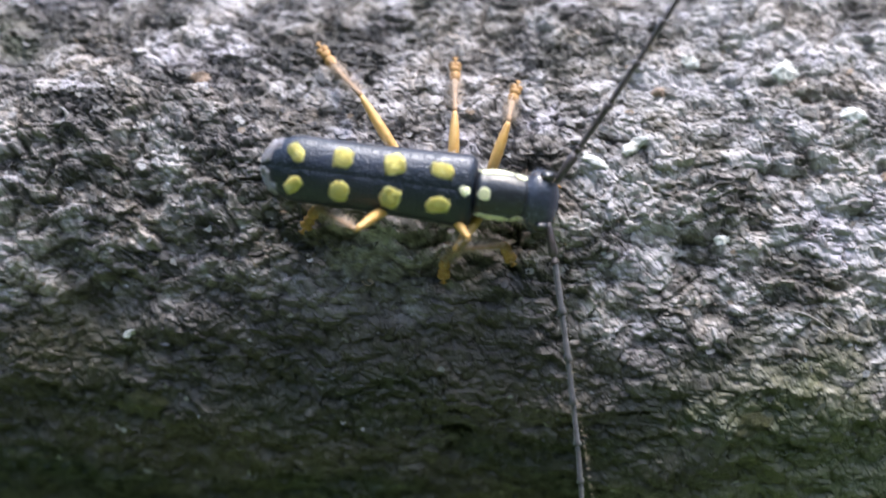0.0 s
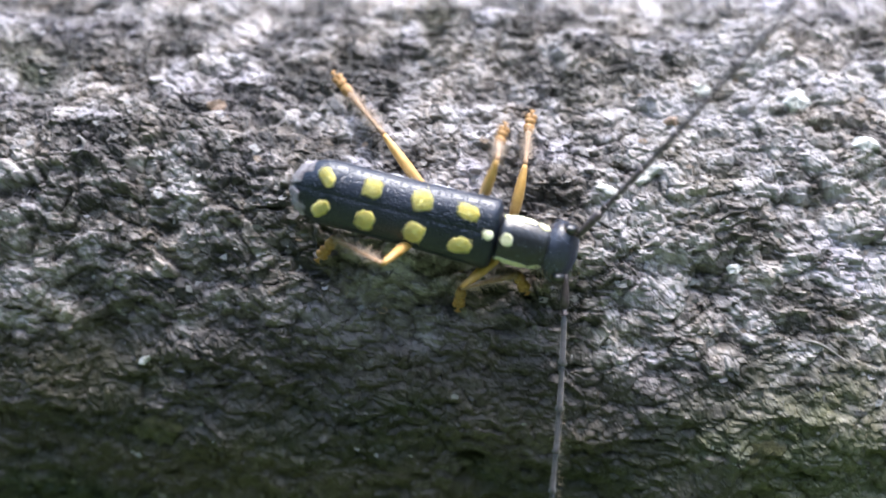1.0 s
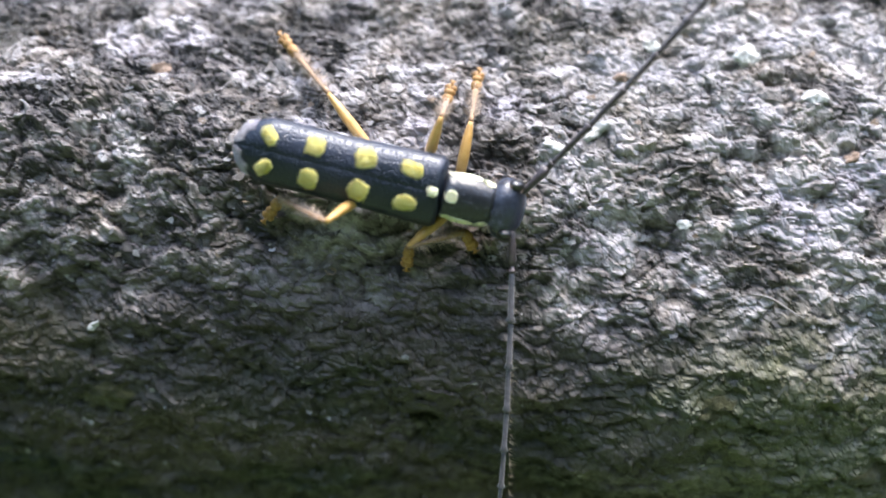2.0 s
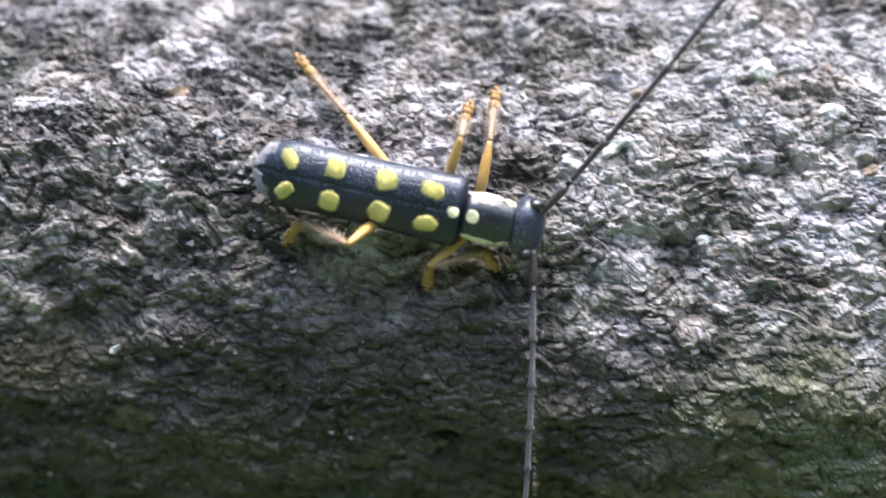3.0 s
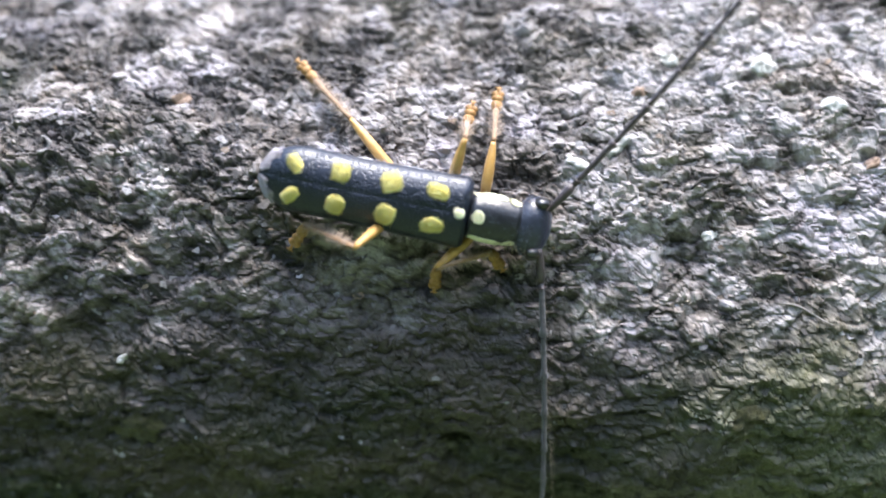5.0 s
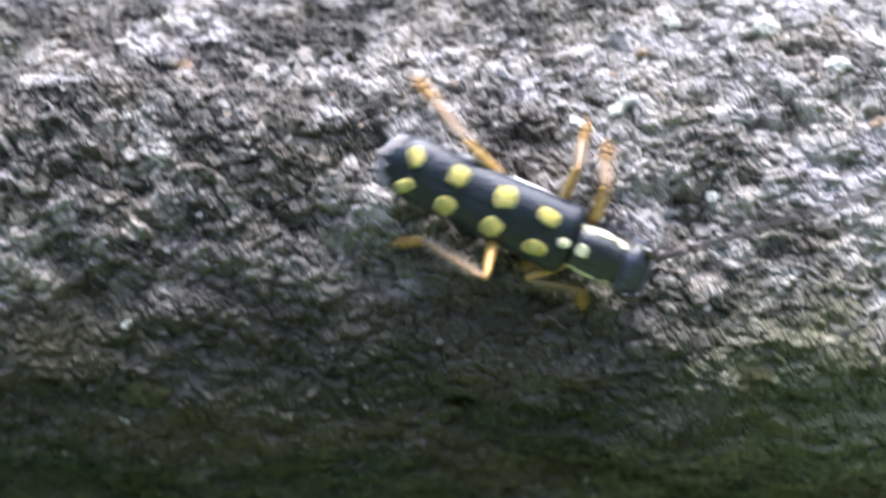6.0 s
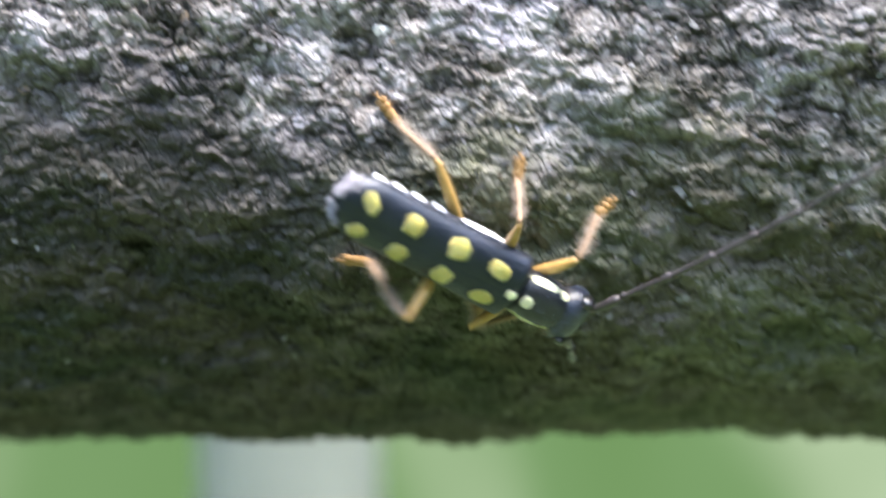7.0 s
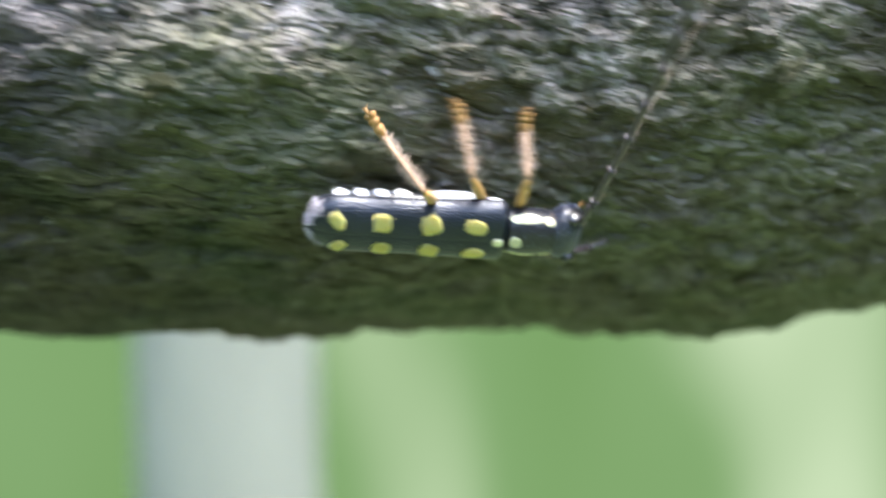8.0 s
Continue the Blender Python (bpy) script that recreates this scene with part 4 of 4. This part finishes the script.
FOOT_ROWS = {
    'hind_left': (
        (0, 0.80, -22.30, 10.61),
        (5.3, 0.80, -22.30, 10.61),
        (5.8, 6.37, -23.94, 7.82),
        (5.9, 6.61, -23.98, 7.69),
        (6, 7.13, -24.19, 7.15),
        (6.1, 13.29, -24.16, 4.81),
        (6.2, 13.04, -24.21, 4.50),
        (6.3, 13.21, -24.19, 4.59),
        (6.4, 16.89, -24.20, 0.98),
        (6.5, 18.03, -24.20, 0.08),
        (6.6, 17.91, -24.20, 0.02),
        (6.7, 17.90, -24.20, 0.00),
        (6.8, 22.48, -24.27, -3.08),
        (6.9, 22.67, -24.27, -3.00),
        (7, 22.57, -24.26, -3.06),
        (7.1, 26.64, -24.30, -7.10),
        (7.2, 27.33, -24.34, -6.60),
        (7.3, 27.31, -24.33, -6.68),
        (7.4, 27.42, -24.34, -6.92),
        (7.5, 31.74, -24.03, -8.71),
        (7.6, 32.21, -23.94, -9.04),
        (7.7, 32.12, -23.98, -8.70),
        (7.8, 31.99, -23.99, -8.83),
        (7.9, 33.09, -23.76, -9.52),
        (8, 34.75, -23.39, -10.20),
    ),
    'mid_left': (
        (0, 8.43, -22.54, 9.92),
        (0.9, 8.43, -22.54, 9.92),
        (1, 10.48, -23.58, 7.81),
        (5.36, 10.48, -23.58, 7.81),
        (5.8, 10.49, -23.64, 7.67),
        (5.9, 14.91, -24.24, 1.75),
        (6, 16.35, -23.94, 4.51),
        (6.1, 16.34, -24.01, 4.15),
        (6.2, 19.72, -24.06, 2.57),
        (6.3, 21.83, -24.18, 0.14),
        (6.4, 22.25, -24.19, -0.14),
        (6.5, 22.33, -24.21, -0.34),
        (6.6, 26.51, -24.35, -3.34),
        (6.7, 26.33, -24.34, -3.42),
        (6.8, 26.64, -24.35, -3.20),
        (6.9, 29.69, -24.32, -6.40),
        (7, 29.93, -24.31, -6.28),
        (7.1, 29.98, -24.31, -6.60),
        (7.2, 32.13, -24.12, -7.77),
        (7.3, 34.15, -23.86, -8.54),
        (7.4, 34.08, -23.87, -8.49),
        (7.5, 34.33, -23.81, -8.71),
        (7.6, 36.90, -22.89, -10.74),
        (7.7, 39.52, -22.90, -9.78),
        (7.8, 39.14, -23.09, -9.32),
        (7.9, 39.71, -22.93, -9.61),
        (8, 39.38, -22.94, -9.72),
    ),
    'front_left': (
        (0, 11.88, -23.04, 8.63),
        (5.42, 11.88, -23.04, 8.63),
        (5.8, 17.17, -24.05, 3.42),
        (5.9, 17.29, -24.07, 3.09),
        (6, 17.28, -24.05, 3.43),
        (6.1, 23.35, -24.28, -1.89),
        (6.2, 23.33, -24.26, -1.81),
        (6.3, 23.24, -24.26, -2.15),
        (6.4, 26.86, -24.36, -3.48),
        (6.5, 28.23, -24.36, -3.98),
        (6.6, 28.04, -24.36, -4.14),
        (6.7, 30.98, -24.31, -6.48),
        (6.8, 31.59, -24.27, -6.37),
        (6.9, 31.62, -24.24, -6.72),
        (7, 34.78, -23.77, -8.63),
        (7.1, 35.78, -23.37, -9.87),
        (7.2, 35.66, -23.44, -9.66),
        (7.3, 35.52, -23.48, -9.53),
        (7.4, 40.69, -22.05, -11.43),
        (7.5, 40.67, -22.08, -11.38),
        (7.6, 40.58, -22.05, -11.48),
        (7.7, 41.04, -21.80, -11.80),
        (7.8, 42.84, -22.25, -10.43),
        (7.9, 43.36, -22.39, -9.97),
        (8, 43.19, -22.35, -10.09),
    ),
    'hind_right': (
        (0, 0.74, -24.50, 0.06),
        (5.48, 0.74, -24.50, 0.06),
        (5.8, 0.97, -24.54, 0.32),
        (5.9, 4.17, -24.25, -1.20),
        (6, 6.02, -24.18, -1.62),
        (6.1, 6.24, -24.19, -1.43),
        (6.2, 7.48, -23.81, -3.78),
        (6.3, 12.33, -23.74, -4.96),
        (6.4, 12.22, -23.68, -5.28),
        (6.5, 11.79, -23.51, -6.02),
        (6.6, 17.25, -23.35, -8.60),
        (6.7, 16.48, -23.24, -8.63),
        (6.8, 16.71, -23.39, -8.14),
        (6.9, 17.48, -22.91, -10.12),
        (7, 20.39, -22.81, -11.38),
        (7.1, 21.75, -22.34, -12.73),
        (7.2, 20.63, -22.51, -12.12),
        (7.3, 28.28, -21.64, -14.40),
        (7.4, 29.44, -21.18, -14.88),
        (7.5, 31.38, -20.10, -15.76),
        (7.6, 33.53, -19.16, -16.35),
        (7.7, 34.91, -18.65, -16.63),
        (7.8, 34.84, -18.96, -16.38),
        (7.9, 37.07, -18.31, -16.69),
        (8, 37.81, -18.22, -16.69),
    ),
    'mid_right': (
        (0, 8.20, -24.07, -2.29),
        (5.54, 8.20, -24.07, -2.29),
        (5.8, 9.27, -23.84, -3.92),
        (5.9, 9.92, -23.88, -3.59),
        (6, 12.78, -24.01, -3.14),
        (6.1, 14.22, -23.57, -6.32),
        (6.2, 14.40, -23.52, -6.69),
        (6.3, 14.09, -23.47, -6.77),
        (6.4, 20.21, -23.32, -9.97),
        (6.5, 19.97, -23.31, -9.90),
        (6.6, 23.00, -23.53, -10.43),
        (6.7, 22.99, -23.47, -10.62),
        (6.8, 25.11, -23.18, -11.85),
        (6.9, 26.06, -22.82, -12.68),
        (7, 26.41, -22.69, -12.92),
        (7.1, 28.78, -21.35, -14.71),
        (7.2, 30.04, -21.02, -15.00),
        (7.3, 31.02, -20.32, -15.60),
        (7.4, 32.84, -19.67, -16.00),
        (7.5, 34.12, -18.92, -16.48),
        (7.6, 35.33, -18.44, -16.76),
        (7.7, 37.62, -17.80, -17.06),
        (7.8, 37.83, -18.23, -16.68),
        (7.9, 39.00, -17.93, -16.82),
        (8, 40.61, -17.82, -16.78),
    ),
    'front_right': (
        (0, 11.85, -24.18, -1.23),
        (5.6, 11.85, -24.18, -1.23),
        (5.8, 12.56, -24.07, -2.52),
        (5.9, 14.59, -24.00, -3.68),
        (6, 15.74, -23.83, -5.29),
        (6.1, 17.79, -23.87, -6.15),
        (6.2, 18.42, -22.66, -11.13),
        (6.3, 20.25, -23.60, -8.92),
        (6.4, 21.68, -23.64, -9.43),
        (6.5, 24.03, -23.64, -10.37),
        (6.6, 27.14, -23.04, -12.34),
        (6.7, 27.08, -22.89, -12.62),
        (6.8, 27.36, -22.75, -12.88),
        (6.9, 29.97, -21.41, -14.60),
        (7, 30.29, -21.19, -14.81),
        (7.1, 31.10, -20.45, -15.47),
        (7.2, 34.19, -19.40, -16.09),
        (7.3, 34.85, -18.97, -16.38),
        (7.4, 35.15, -18.97, -16.35),
        (7.5, 37.20, -17.97, -16.95),
        (7.6, 38.45, -17.61, -17.14),
        (7.7, 39.93, -17.41, -17.18),
        (7.8, 41.00, -17.82, -16.74),
        (7.9, 42.23, -17.70, -16.75),
        (8, 42.99, -17.78, -16.62),
    ),
}
ANTENNA_ROWS = {
    'antenna_left': (
        (0, 64.22, 11.94),
        (0.5, 64.94, 11.75),
        (0.9, 65.69, 12.22),
        (1, 62.49, 12.71),
        (1.5, 57.76, 13.07),
        (2, 60.09, 11.87),
        (3.5, 63.16, 12.08),
        (4.5, 63.08, 11.85),
        (4.7, 63.01, 12.24),
        (5.8, 44.72, 11.27),
        (6.1, 47.59, 17.96),
        (6.2, 49.97, 17.71),
        (6.3, 56.57, 16.14),
        (6.4, 70.52, 22.69),
        (6.5, 68.01, 18.85),
        (6.6, 73.11, 18.83),
        (6.7, 65.93, 22.76),
        (6.8, 69.38, 21.74),
        (6.9, 74.47, 19.63),
        (7, 70.18, 18.81),
        (7.2, 69.26, 4.69),
        (7.5, 70.69, 19.74),
        (7.7, 79.26, 19.75),
        (7.9, 86.97, 16.90),
        (8, 83.45, 17.84),
    ),
    'antenna_right': (
        (0, -73.08, 5.00),
        (0.9, -73.70, 4.93),
        (1, -76.84, 4.79),
        (1.5, -77.44, 5.11),
        (2, -76.46, 5.33),
        (3.5, -76.50, 5.22),
        (4.5, -76.01, 5.21),
        (4.7, -76.47, 5.16),
        (5.8, -54.67, -66.97),
        (6, -56.63, -58.91),
        (6.2, -51.73, -58.25),
        (6.5, -61.40, -51.46),
        (7, -39.41, -38.97),
        (7.2, -54.77, -23.20),
        (7.5, -31.63, -36.63),
        (7.7, -34.48, -43.36),
        (8, -29.49, -43.18),
    ),
}


def between(rows, t):
    """The values at t on straight lines between rows."""
    for a, b in zip(rows, rows[1:]):
        if t <= b[0]:
            u = (t - a[0]) / (b[0] - a[0]) if b[0] > a[0] else 0
            return Vector(a[1:4]).lerp(Vector(b[1:4]), max(0, u))
    return Vector(rows[-1][1:4])


def body_pose(t):
    for a, b in zip(BODY_ROWS, BODY_ROWS[1:]):
        if t <= b[0]:
            u = (t - a[0]) / (b[0] - a[0])
            ma, mb = (pose(r[1], r[2], r[3], r[4], r[5], r[6]) for r in (a, b))
            return Matrix.Translation(ma.translation.lerp(mb.translation, u)) @ ma.to_quaternion().slerp(mb.to_quaternion(), u).to_matrix().to_4x4()
    r = BODY_ROWS[-1]
    return pose(r[1], r[2], r[3], r[4], r[5], r[6])


def bone(start, way, up):
    """A pose (mm to m) with x along way and z towards up."""
    x = way.normalized()
    y = up.cross(x).normalized()
    m = Matrix((x, y, x.cross(y))).transposed().to_4x4()
    return Matrix.Translation(start * MM) @ m


def grounded(p):
    """A foot's tip (mm, in the world) brought up to the bark where it would sink in."""
    ph, r = math.atan2(p.z, -p.y), math.hypot(p.y, p.z)
    top = max(on_bark(p.x + dx, ph + ds / RADIUS) for dx in (-0.4, 0, 0.4) for ds in (-0.4, 0, 0.4)) + 0.1
    return Vector((p.x, p.y * max(1, top / r), p.z * max(1, top / r)))


def leg_poses(hip, tip, thigh, shin, sole, bend, inward=0.0):
    """Thigh, shin and foot poses from hip to the claws' tip, the knee turned towards bend and the ankle raised."""
    home = Vector((hip.x - tip.x, hip.y - tip.y, 0)) + Vector((-3.0, 1.2, 0)) * inward
    flat = min(0.92 * sole, 0.5 * home.length)
    ankle = tip + home.normalized() * flat + Vector((0, 0, math.sqrt(sole ** 2 - flat ** 2)))
    span = ankle - hip
    d = min(max(span.length, abs(thigh - shin) + 0.2), (thigh + shin) * 0.99)
    way = span.normalized()
    along = (thigh ** 2 - shin ** 2 + d ** 2) / (2 * d)
    rise = math.sqrt(max(0.0, thigh ** 2 - along ** 2))
    up = (bend - way * way.dot(bend)).normalized()
    knee = hip + way * along + up * rise
    ankle = hip + way * d
    z = Vector((0, 0, 1))
    return bone(hip, knee - hip, z), bone(knee, ankle - knee, z), bone(ankle, tip - ankle, z)


# where the knees turn, in the beetle's space; the others point straight up
KNEE_WAYS = {
    "hind_left": Vector((0.2, 0, 0.98)),
    "hind_right": Vector((-0.05, -0.34, 0.94)),
    "mid_right": Vector((0.1, -1, 0.02)),
    "front_right": Vector((0, -0.92, 0.38)),
}

# and while it walks, from the time given
WALKING_KNEES = {
    "hind_left": (Vector((-0.2, 0.6, 0.77)), 6.4),
    "mid_left": (Vector((-0.2, 0.48, 0.85)), 6.4),
    "hind_right": (Vector((-0.1, -0.58, 0.8)), 5.6),
    "mid_right": (Vector((0, -0.92, 0.4)), 5.6),
    "front_right": (Vector((0, -0.92, 0.4)), 5.6),
}


def motions():
    walk(BEETLE, [(t, pose(x * MM, y * MM, z * MM, rx, ry, rz)) for t, x, y, z, rx, ry, rz in BODY_ROWS])
    times = [0, 0.9, 1.0, 5.0] + [5.2 + 0.1 * k for k in range(29)]
    for name, pieces in LEG_PARTS.items():
        pair = name.split("_")[0]
        (hx, hy, hz), *sizes = LEG_SIZES[pair]
        hip = Vector((hx, hy if name.endswith("left") else -hy, hz))
        keys = []
        for t in times:
            tip = body_pose(t).inverted() @ grounded(between(FOOT_ROWS[name], t))
            # the lower side's legs fold flat along the body while it swings round the branch
            fold = 0.0 if name.endswith("left") else min(1.0, max(0.0, (t - 7.1) / 0.4))
            rest = KNEE_WAYS.get(name, Vector((0, 0, 1)))
            turned, since = WALKING_KNEES.get(name, (rest, 5.6))
            rest = rest.lerp(turned, min(1.0, max(0.0, (t - since) / 0.4)))
            bend = Vector((-1 if pair != "front" else 1, 0, 0)) * math.sin(fold * 1.5) + rest * math.cos(fold * 1.5)
            inward = min(1.0, max(0.0, (5.7 - t) / 0.3)) if name == "hind_right" else 0.0
            keys.append((t, *leg_poses(hip, tip, *sizes, bend, inward)))
        for k, ob in enumerate(pieces):
            walk(ob, [(row[0], row[k + 1]) for row in keys])
    for name, ob in FEELERS.items():
        root = Vector((3.95, 1.0, 0.55) if name.endswith("left") else (3.9, -1.0, 0.45))
        rows = []
        for t, turn, lift in ANTENNA_ROWS[name]:
            a, b = radians(turn), radians(lift)
            rows.append((t, bone(root, Vector((math.cos(a) * math.cos(b), math.sin(a) * math.cos(b), math.sin(b))), Vector((0, 0, 1)))))
        walk(ob, rows)


motions()
